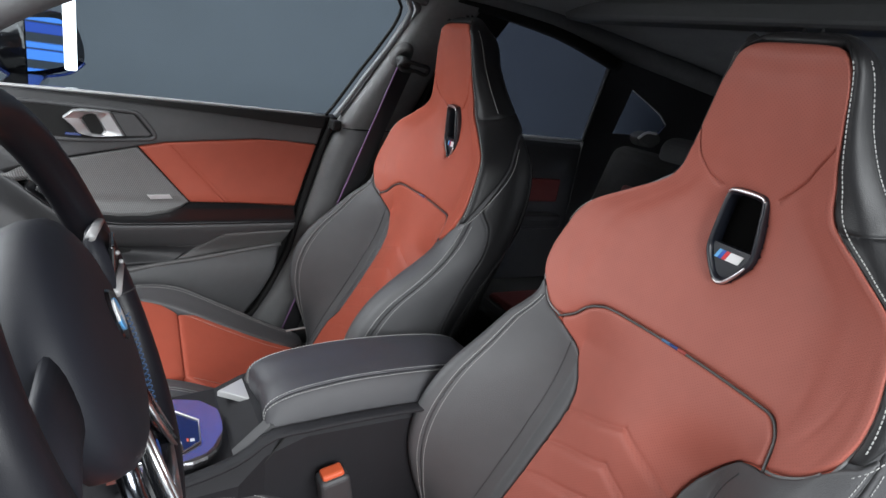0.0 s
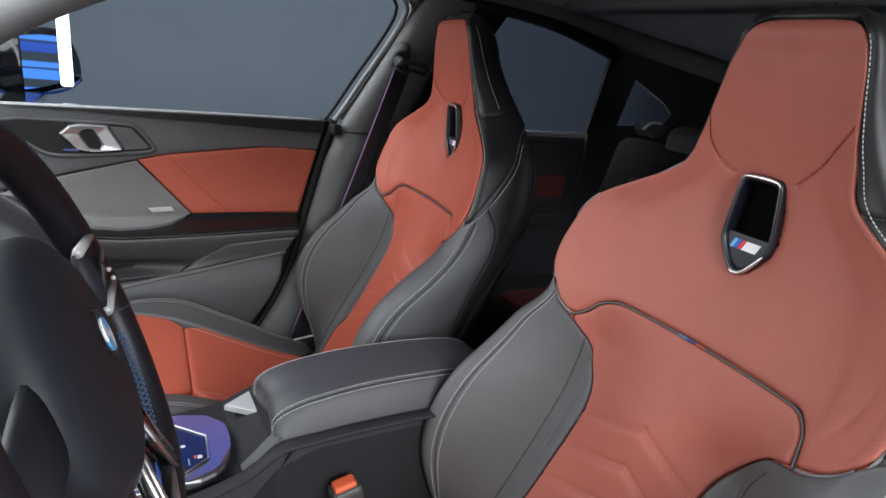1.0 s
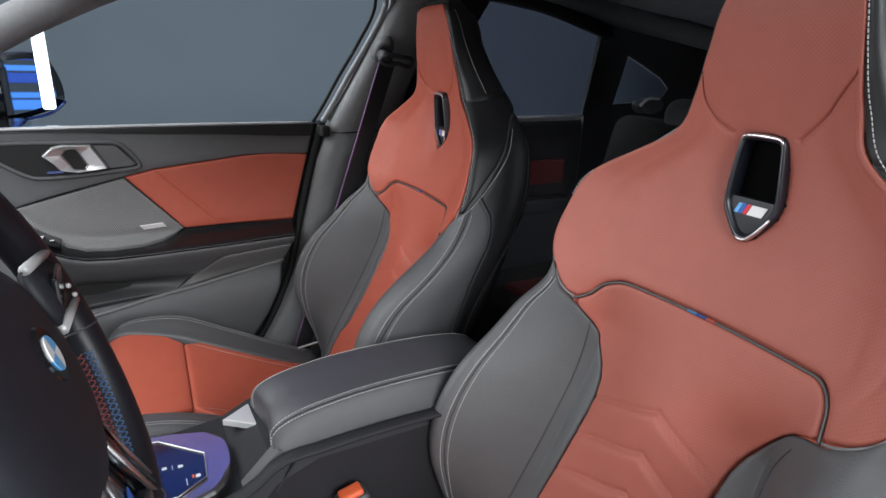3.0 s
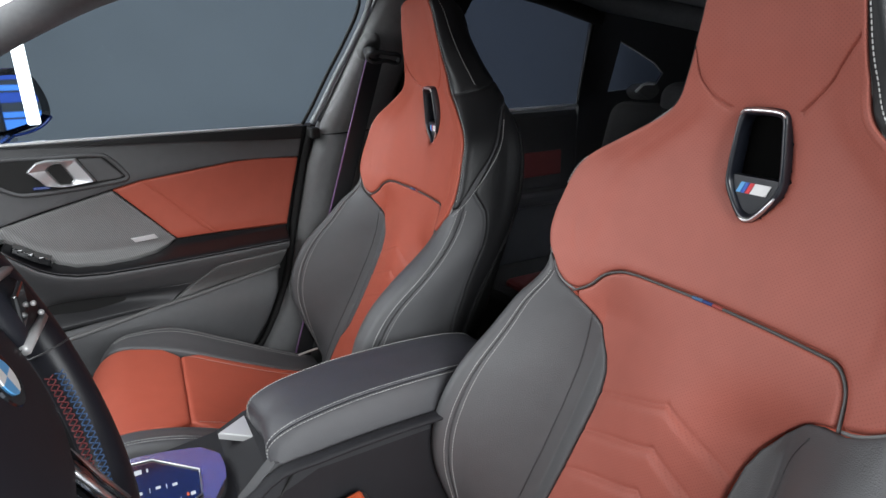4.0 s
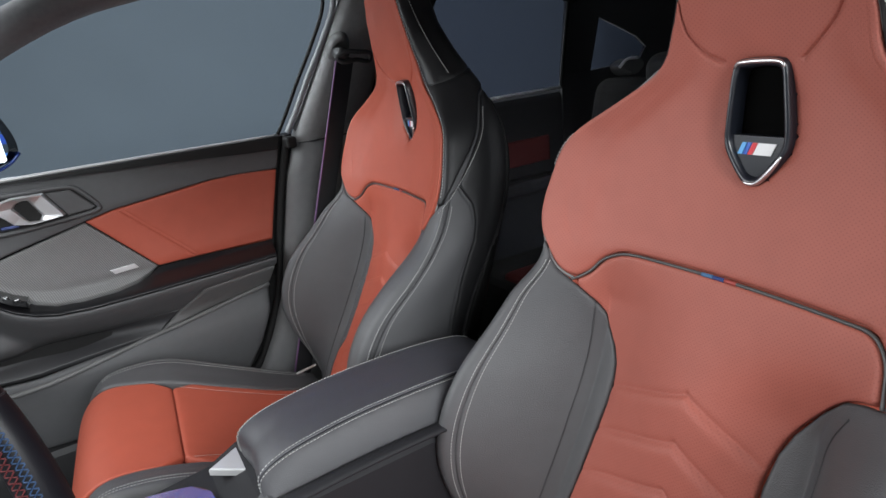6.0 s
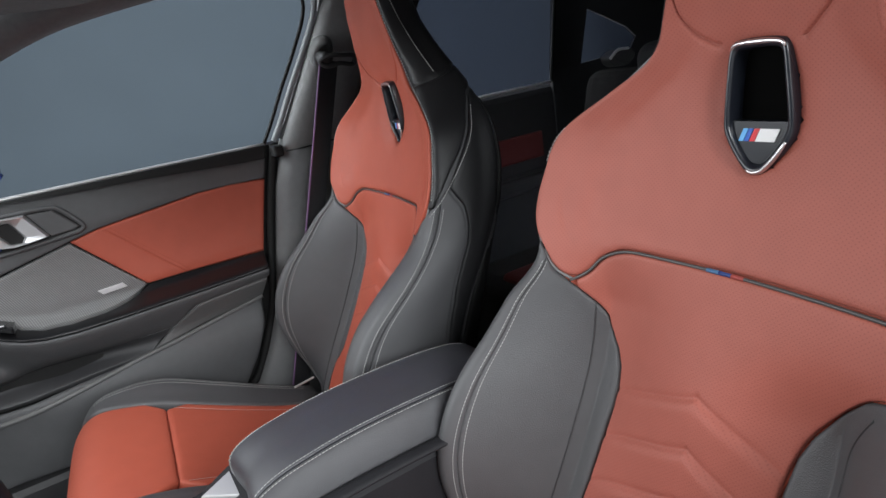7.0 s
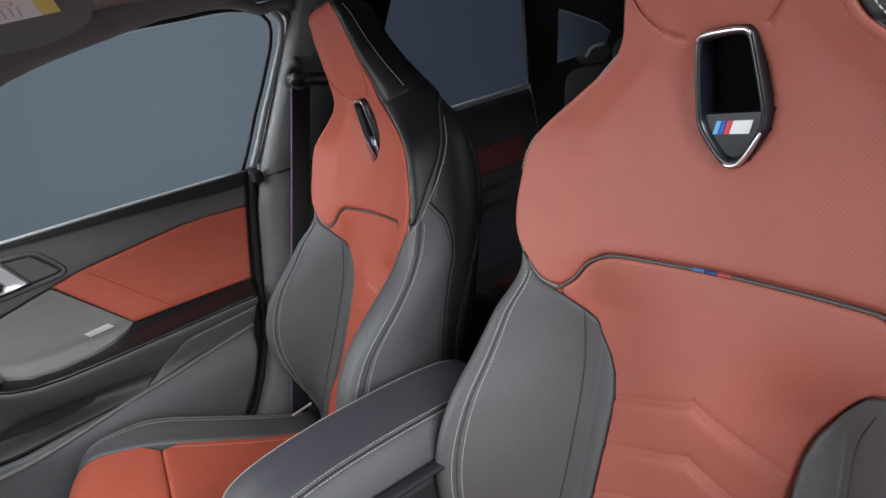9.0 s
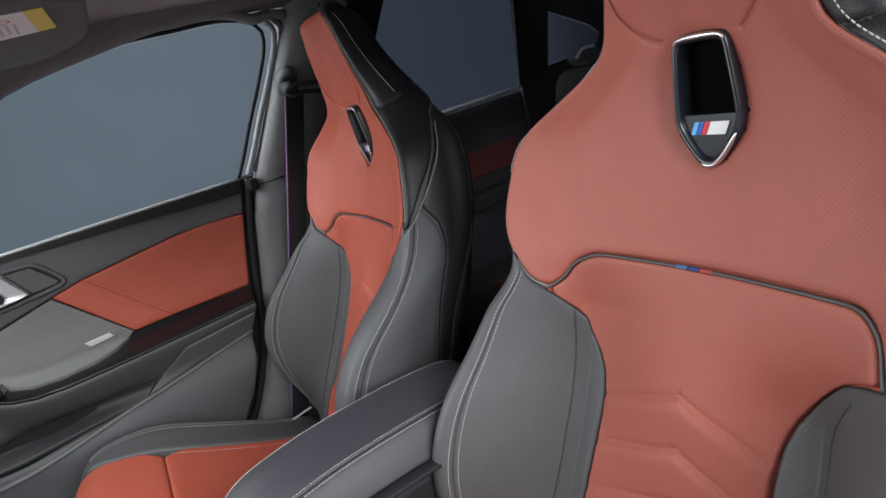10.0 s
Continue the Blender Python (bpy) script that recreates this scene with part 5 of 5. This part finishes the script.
    for y in (-0.40, 0.37, 1.14):
        rings.append([(-0.34, y, 0.76), (-0.30, y, 0.85), (-0.36, y, 0.905), (-0.50, y, 0.92), (-0.85, y, 0.90), (-0.88, y, 0.35), (-0.55, y, 0.35), (-0.42, y, 0.58)])
    t = loft("dashboard", rings, DARK_TRIM, None, "", False)
    tagged(t, "dark grey dashboard below the windscreen opening", "dashboard")


shell()


# ---- seat belt on the passenger's side ----
def seat_belt():
    b = root("seat_belt", (0.5, 1.03, 0.3), label="dark seat belt with violet edge hanging from the pillar", category="seat belt")
    top, low = np.array([0.742, 1.020, 1.125]), np.array([0.490, 1.035, 0.36])
    ks = []
    pts = np.linspace(top, low, 14)
    w = np.array([0.023, 0.0, -0.006])
    verts = [p + s * w + np.array([0, o, 0]) for p in pts for s, o in ((-1, 0), (1, 0.012), (1, 0.0135), (-1, 0.0015))]
    faces = [(i * 4 + j, i * 4 + (j + 1) % 4, i * 4 + 4 + (j + 1) % 4, i * 4 + 4 + j) for i in range(13) for j in range(4)]
    ks.append(mesh_object("webbing", verts, faces, BELT_WEB, b, False))
    ks.append(tube("webbing_edge", pts - w + np.array([0, -0.0006, 0]), 0.0022, BELT_EDGE, b, 6, label="violet woven belt edge"))
    ks.append(rbox("anchor_strap", (0.452, 0.930, 0.424), (0.502, 0.936, 0.428), SILVER, b, 0.001, 1, "thin metal anchor strap", Matrix.Rotation(radians(-6), 4, "Y")))
    ks.append(tube("anchor_loop", [(0.712, 1.012, 1.125), (0.730, 1.005, 1.134), (0.765, 1.003, 1.132), (0.800, 1.010, 1.122), (0.798, 1.014, 1.112), (0.760, 1.010, 1.115), (0.722, 1.010, 1.115)], 0.0055, BLACK_TRIM, b, 8, 40, closed=True))
    rings = []
    for w, k in ((0.0, 1.0), (0.014, 0.96), (0.026, 0.80), (0.034, 0.52), (0.037, 0.16)):
        rings.append([(0.742 + 0.030 * k * math.cos(q) + 0.006 * math.sin(q), 1.076 - w - 0.010 * math.sin(q), 1.147 + 0.012 * (1 - k) + 0.038 * k * math.sin(q)) for q in np.linspace(0, 2 * math.pi, 28, endpoint=False)])
    ks.append(loft("anchor_cover", rings, MID_TRIM, b, "grey rounded belt anchor cover"))
    ks.append(tube("anchor_pin", [(0.730, 1.046, 1.136), (0.733, 1.006, 1.132)], 0.013, BLACK_TRIM, b, 14, label="black anchor pin"))
    for o in ks:
        o.matrix_parent_inverse = Matrix.Translation((-0.5, -1.03, -0.3))


seat_belt()


THREAD_BLUE = material("blue_thread", (0.02, 0.055, 0.13), 0.7, spread=0.05)
THREAD_RED = material("red_thread", (0.11, 0.012, 0.014), 0.7, spread=0.05)


# ---- steering wheel ----
def steering_wheel():
    a = radians(20)
    centre = Vector((0.040, 0.0, 0.930))
    w = root("steering_wheel", centre, label="black leather sports steering wheel with red and blue stitching", category="steering wheel")
    nrm, up, side = Vector((math.cos(a), 0, math.sin(a))), Vector((-math.sin(a), 0, math.cos(a))), Vector((0, 1, 0))
    R = 0.172

    def at(u, v, k=0.0):
        return np.array(centre + side * u + up * v + nrm * k)

    def turned(u):
        return 0.075 * (u - R)
    ks = []
    ring = []
    for i in range(72):
        t = 2 * math.pi * i / 72
        v = R * math.sin(t)
        v = -0.165 + 0.008 * math.log(1 + math.exp((v + 0.165) / 0.008))
        ring.append(at(R * math.cos(t), v, turned(R * math.cos(t))))
    ks.append(tube("rim", ring, 0.0165, WHEEL_LEATHER, w, 14, closed=True, label="thick black leather rim"))
    bm = bmesh.new()
    bmesh.ops.create_uvsphere(bm, u_segments=28, v_segments=16, radius=1)
    for vtx in bm.verts:
        x, y, z = vtx.co
        zz = math.copysign(abs(z) ** 0.65, z)
        vtx.co = Vector(at(x * 0.108, y * 0.094, max(zz, -0.4) * 0.034 - 0.018))
    ks.append(part("hub", bm, HUB_BLACK, w, "black airbag cover", True))
    for nm, p0, p1, wd in (("spoke", (0.085, 0.020), (0.165, 0.010), 0.026), ("spoke", (-0.085, 0.020), (-0.165, 0.010), 0.026), ("lower_spoke", (0.028, -0.060), (0.060, -0.158), 0.009), ("lower_spoke", (-0.028, -0.060), (-0.060, -0.158), 0.009)):
        d = np.array(p1) - np.array(p0)
        d = d / np.linalg.norm(d)
        q = np.array([-d[1], d[0]])
        rings = []
        for f, k in ((0, 0.0), (0.5, -0.002), (1, 0.0)):
            m = np.array(p0) * (1 - f) + np.array(p1) * f
            section = [(math.cos(j * math.pi / 9), 0.0085 * math.sin(j * math.pi / 9) - 0.001) for j in range(18)]
            rings.append([at(*(m + q * wd * s), k + o + (0.008 if nm == "spoke" else 0.0) + (turned(m[0]) if m[0] < 0 else 0.0)) for s, o in section])
        ks.append(loft(nm, rings, HUB_BLACK if nm == "spoke" else DARK_CHROME, w, "black button pod" if nm == "spoke" else "", True))
        for s in (-1, 1) if p0[0] > 0 or nm != "spoke" else ():
            h = 0.008 if nm == "spoke" else 0.0
            ks.append(tube("spoke_trim", [at(*(np.array(p0) + q * wd * s), 0.002 + h), at(*(np.array(p1) + q * wd * s * 0.9), 0.004 + h)], 0.0042 if nm == "spoke" else 0.0026, SILVER if nm == "spoke" else CHROME, w, 8))
    for s in (1,):
        ks.append(rbox("button", *[tuple(c) for c in (np.minimum(at(s * 0.105, 0.0, 0.012), at(s * 0.145, 0.028, 0.017)), np.maximum(at(s * 0.105, 0.0, 0.012), at(s * 0.145, 0.028, 0.017)))], GLOSS_BLACK, w, 0.003, 2))
    for u, v in ((0.150, 0.004), (0.152, -0.006)):
        bm = bmesh.new()
        bmesh.ops.create_uvsphere(bm, u_segments=12, v_segments=8, radius=0.0024)
        bmesh.ops.translate(bm, vec=Vector(at(u, v, 0.016)), verts=bm.verts)
        ks.append(part("pod_button", bm, SILVER, w, "", True))
    ks.append(prism("lower_plate", [(-0.020, -0.085), (0.020, -0.085), (0.046, -0.150), (-0.046, -0.150)], lambda u, v, k: Vector(at(u, v, -0.010 + k)), 0.006, GLOSS_BLACK, w, 0.002))
    ks.append(tube("lower_bar", [at(-0.056, -0.150, 0.0), at(0.056, -0.150, 0.0)], 0.004, CHROME, w, 8))
    for i in range(2):
        s = 1 - 2 * i
        ks.append(prism("spoke_badge", [(0.0, 0.0), (0.018, 0.0), (0.022, 0.008), (0.004, 0.008)], lambda u, v, k, s=s: Vector(at(s * (0.002 + u), -0.128 + v, -0.003 + k)), 0.001, BADGE_SKY if i else BADGE_BLUE, w, 0))
    # roundel in the middle of the hub
    bm = bmesh.new()
    bmesh.ops.create_cone(bm, cap_ends=True, segments=32, radius1=0.021, radius2=0.019, depth=0.003)
    rot = Matrix((side, up, nrm)).transposed().to_4x4()
    bmesh.ops.transform(bm, matrix=Matrix.Translation(Vector(at(0, 0.012, 0.0155))) @ rot, verts=bm.verts)
    ks.append(part("roundel", bm, DARK_CHROME, w, "round emblem"))
    for k, mt in enumerate((BADGE_SKY, BADGE_WHITE, BADGE_SKY, BADGE_WHITE)):
        t0 = k * math.pi / 2
        poly = [(0, 0)] + [(0.0125 * math.cos(t0 + j * math.pi / 12), 0.0125 * math.sin(t0 + j * math.pi / 12)) for j in range(7)]
        ks.append(prism("roundel_quarter", poly, lambda u, v, o: Vector(at(u, v + 0.012, 0.0171 + o)), 0.0008, mt, w, 0))
    # seams of the leather round the rim
    for sg in (1, -1):
        for ang in (-14, -71):
            t = radians(ang)
            c = at(sg * R * math.cos(t), max(R * math.sin(t), -0.165), turned(sg * R * math.cos(t)))
            out = np.array(side) * sg * math.cos(t) + np.array(up) * math.sin(t)
            ring = [c + (out * math.cos(b * math.pi / 12) + np.array(nrm) * math.sin(b * math.pi / 12)) * 0.0164 for b in range(24)]
            ks.append(tube("rim_seam", ring, 0.0009, BLACK_TRIM, w, 6, closed=True))
    # cross stitching on the inside of the rim
    for off, mt, sg in ((0.0, THREAD_BLUE, 1), (0.5, THREAD_RED, 1), (0.0, THREAD_BLUE, -1), (0.5, THREAD_RED, -1)):
        verts, faces = [], []
        for i in range(48):
            t = -radians(21) - radians(48) * (i // 2) / 24
            t2 = t - radians(48) / 24 * 0.9
            if i % 2:
                t, t2 = t2, t
            rr, lo = (R - 0.0166, 0.0030) if off == 0 else (R - 0.0160, -0.0055)
            c0 = at(sg * rr * math.cos(t), max(rr * math.sin(t), -0.151), lo + 0.0035 + turned(sg * rr * math.cos(t)))
            c1 = at(sg * rr * math.cos(t2), max(rr * math.sin(t2), -0.151), lo - 0.0035 + turned(sg * rr * math.cos(t2)))
            t = t if sg > 0 else math.pi - t
            e = (c1 - c0) / np.linalg.norm(c1 - c0) if np.linalg.norm(c1 - c0) > 0 else np.array([1, 0, 0])
            n = np.array(side) * -math.cos(t) + np.array(up) * -math.sin(t)
            q = np.cross(e, n) * 0.0006
            i0 = len(verts)
            verts += [c0 + q, c0 - q, c1 - q, c1 + q, (c0 + c1) / 2 + n * 0.0012]
            faces += [(i0, i0 + 1, i0 + 4), (i0 + 1, i0 + 2, i0 + 4), (i0 + 2, i0 + 3, i0 + 4), (i0 + 3, i0, i0 + 4)]
        ks.append(mesh_object("rim_stitching", verts, faces, mt, w, False))
    bm = bmesh.new()
    bmesh.ops.create_cone(bm, cap_ends=True, segments=20, radius1=0.045, radius2=0.035, depth=0.22)
    bmesh.ops.transform(bm, matrix=Matrix.Translation(Vector(at(0, 0, -0.12))) @ rot, verts=bm.verts)
    ks.append(part("column_cover", bm, BLACK_TRIM, w))
    for o in ks:
        o.matrix_parent_inverse = Matrix.Translation(-centre)


steering_wheel()


# ---- outside mirror, studio light panels and the window's white reflection ----
def door_mirror():
    y = 1.52
    m = root("door_mirror", (-0.10, y, 0.94), label="gloss black and blue outside door mirror", category="door mirror")
    out = [(-0.19, 1.075), (-0.16, 1.10), (-0.05, 1.118), (-0.02, 1.105), (0.004, 1.04), (0.006, 0.985), (-0.012, 0.968), (-0.11, 0.942), (-0.16, 0.945), (-0.20, 0.99)]

    def place(u, v, w):
        return Vector((u - w * 0.7, y + w * 0.7 + (u + 0.095) * 0.95, v))
    ks = []
    rings = []
    poly = resample(chaikin(out, 2), 0.012)
    c = poly.mean(axis=0)
    for f, w in ((1.0, 0.0), (1.03, 0.02), (0.98, 0.07), (0.8, 0.12), (0.45, 0.145)):
        rings.append([tuple(place(c[0] + (u - c[0]) * f, c[1] + (v - c[1]) * f, w)) for u, v in poly])
    ks.append(loft("housing", rings, GLOSS_BLACK, m, "gloss black mirror housing"))
    ks.append(prism("mirror_glass", [(max(c[0] + (u - c[0]) * 0.82 - 0.004, -0.125), c[1] + (v - c[1]) * 0.82) for u, v in poly], lambda u, v, w: place(u, v, -0.002 - w), 0.003, MIRROR, m, 0))
    ks.append(tube("lower_lip", [place(u, v, -0.003) for u, v in ((-0.19, 0.975), (-0.16, 0.948), (-0.11, 0.945), (-0.012, 0.970), (0.002, 0.985))], 0.005, BLUE_PAINT, m, 8, 20))
    ks.append(rbox("mirror_foot", (-0.16, 1.22, 0.92), (-0.08, y + 0.06, 0.955), GLOSS_BLACK, m, 0.01))
    for o in ks:
        o.matrix_parent_inverse = Matrix.Translation((0.10, -y, -0.94))


door_mirror()


def light_panel(name, lo, hi, mat, label, stand=True):
    p = root(name, ((lo[0] + hi[0]) / 2, (lo[1] + hi[1]) / 2, 0), label=label, category="studio light")
    ks = [rbox("glowing_face", lo, hi, mat, p, 0.004, 1)]
    cx, cy = (lo[0] + hi[0]) / 2, (lo[1] + hi[1]) / 2
    if stand and lo[2] > 0.05:
        ks.append(rbox("hanger", (cx - 0.008, cy - 0.008, hi[2]), (cx + 0.008, cy + 0.008, 5.01), BLACK_TRIM, p, 0.003, 1))
    for o in ks:
        o.matrix_parent_inverse = Matrix.Translation((-cx, -cy, 0))
    return p


# Glowing bar added in place of a white reflection in the window glass
light_panel("reflection_bar", (-0.036, 1.405, 0.980), (-0.008, 1.425, 1.34), WHITE_GLOW, "upright glowing bar in place of a white reflection in the side window")
rng = random.Random(4)
z = 0.40
while z < 2.2:
    tall = rng.choice((0.05, 0.09, 0.16))
    light_panel("blue_light_panel", (5.0, 0.4, z), (5.1, 3.4, z + tall), BLUE_GLOW if rng.random() < 0.55 else BLUE_DIM, "long blue studio light panel hung behind the car")
    z += tall + rng.choice((0.02, 0.05, 0.09))

light_panel("blue_overhead_panel", (-1.2, 4.85, 3.60), (2.2, 4.90, 4.60), BLUE_TOP, "blue studio light panel hung high beside the car")
light_panel("pink_overhead_panel", (-1.2, 4.85, 3.25), (1.5, 4.90, 3.52), PINK_GLOW, "pink studio light panel hung high beside the car")


# ---- sun visor ----
def sun_visor():
    v = root("sun_visor", (0.22, 0.75, 1.29), label="dark grey folded sun visor with a white and yellow warning label", category="sun visor")
    ks = []
    poly = [(0.10, 0.50), (0.335, 0.48), (0.350, 0.72), (0.340, 0.83), (0.29, 0.95), (0.20, 0.985), (0.10, 0.985)]
    ks.append(prism("visor_panel", poly, lambda a, b, w: Vector((a, b, 1.300 - w)), 0.02, VISOR_CLOTH, v, 0.006, "", 1))
    ks.append(prism("warning_label", [(0.215, 0.70), (0.205, 0.55), (0.268, 0.54), (0.283, 0.676)], lambda a, b, w: Vector((a, b, 1.2798 - w)), 0.0008, LABEL_WHITE, v, 0))
    ks.append(prism("label_band", [(0.2685, 0.54), (0.289, 0.535), (0.305, 0.667), (0.2835, 0.676)], lambda a, b, w: Vector((a, b, 1.2798 - w)), 0.0008, YELLOW, v, 0))
    for i in range(5):
        a = 0.218 + 0.009 * i
        ks.append(prism("print_bar", [(a, 0.60), (a + 0.003, 0.60), (a + 0.006, 0.665 - 0.01 * (i % 2)), (a + 0.003, 0.665 - 0.01 * (i % 2))], lambda a, b, w: Vector((a, b, 1.2788 - w)), 0.0004, MARK_GREY, v, 0))
    bm = bmesh.new()
    ring = []
    for k in range(24):
        for r in (0.0125, 0.0100):
            ring.append(bm.verts.new((0.2405 + r * math.cos(k * math.pi / 12), 0.578 + r * math.sin(k * math.pi / 12), 1.2786)))
    for k in range(24):
        bm.faces.new((ring[2 * k], ring[2 * k + 1], ring[(2 * k + 3) % 48], ring[(2 * k + 2) % 48]))
    ks.append(part("red_ring", bm, BADGE_RED, v, "red printed ring"))
    for o in ks:
        o.matrix_parent_inverse = Matrix.Translation((-0.22, -0.75, -1.29))


VISOR_CLOTH = material("anthracite_visor_cloth", (0.10, 0.102, 0.105), 0.9, spread=0.12, scale=120, bump=0.4, bump_scale=1500)
YELLOW = material("yellow_label", (0.75, 0.62, 0.08), 0.6, spread=0.03)
sun_visor()


# ---- rear bench ----
def rear_bench():
    b = root("rear_bench", (1.35, 0.37, 0.2), label="black rear bench seat behind the front seats, its orange centres in shaded colour", category="rear seat")
    ks = [rbox("bench_cushion", (0.98, -0.28, 0.30), (1.52, 1.02, 0.52), CARPET, b, 0.05, 4),
          rbox("bench_backrest", (1.45, -0.28, 0.45), (1.60, 1.02, 0.98), CARPET, b, 0.05, 4, turn=Matrix.Rotation(radians(16), 4, "Y"))]
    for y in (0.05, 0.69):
        ks.append(rbox("seat_centre", (1.405, y - 0.17, 0.55), (1.43, y + 0.17, 0.88), REAR_SHADED, b, 0.02, 3, turn=Matrix.Rotation(radians(16), 4, "Y")))
        ks.append(rbox("cushion_centre", (1.02, y - 0.17, 0.50), (1.40, y + 0.17, 0.535), REAR_SHADED, b, 0.015, 3))
    for y in (0.02, 0.72):
        ks.append(rbox("rear_headrest", (1.53, y - 0.12, 0.92), (1.63, y + 0.12, 1.04), DARK_GREY, b, 0.045, 6))
    for o in ks:
        o.matrix_parent_inverse = Matrix.Translation((-1.35, -0.37, -0.2))


rear_bench()


# ---- guide of the rear belt, beside the small rear window ----
def belt_guide():
    g = root("belt_guide", (1.74, 1.06, 0.96), label="pale grey rounded rear belt guide below the small window", category="belt guide")
    # The lip's white colour stands for light caught along the guide's edge
    ks = [prism("guide_body", [(1.685, 0.998), (1.715, 1.020), (1.775, 1.022), (1.81, 1.008), (1.80, 0.975), (1.72, 0.965)], lambda u, v, w: Vector((u, 1.106 - w, v)), 0.05, MID_TRIM, g, 0.012, "", 2),
          tube("lit_guide_lip", [(1.69, 1.06, 0.998), (1.718, 1.058, 1.018), (1.772, 1.058, 1.020)], 0.005, LABEL_WHITE, g, 8, 16)]
    for o in ks:
        o.matrix_parent_inverse = Matrix.Translation((-1.74, -1.06, -0.96))


belt_guide()
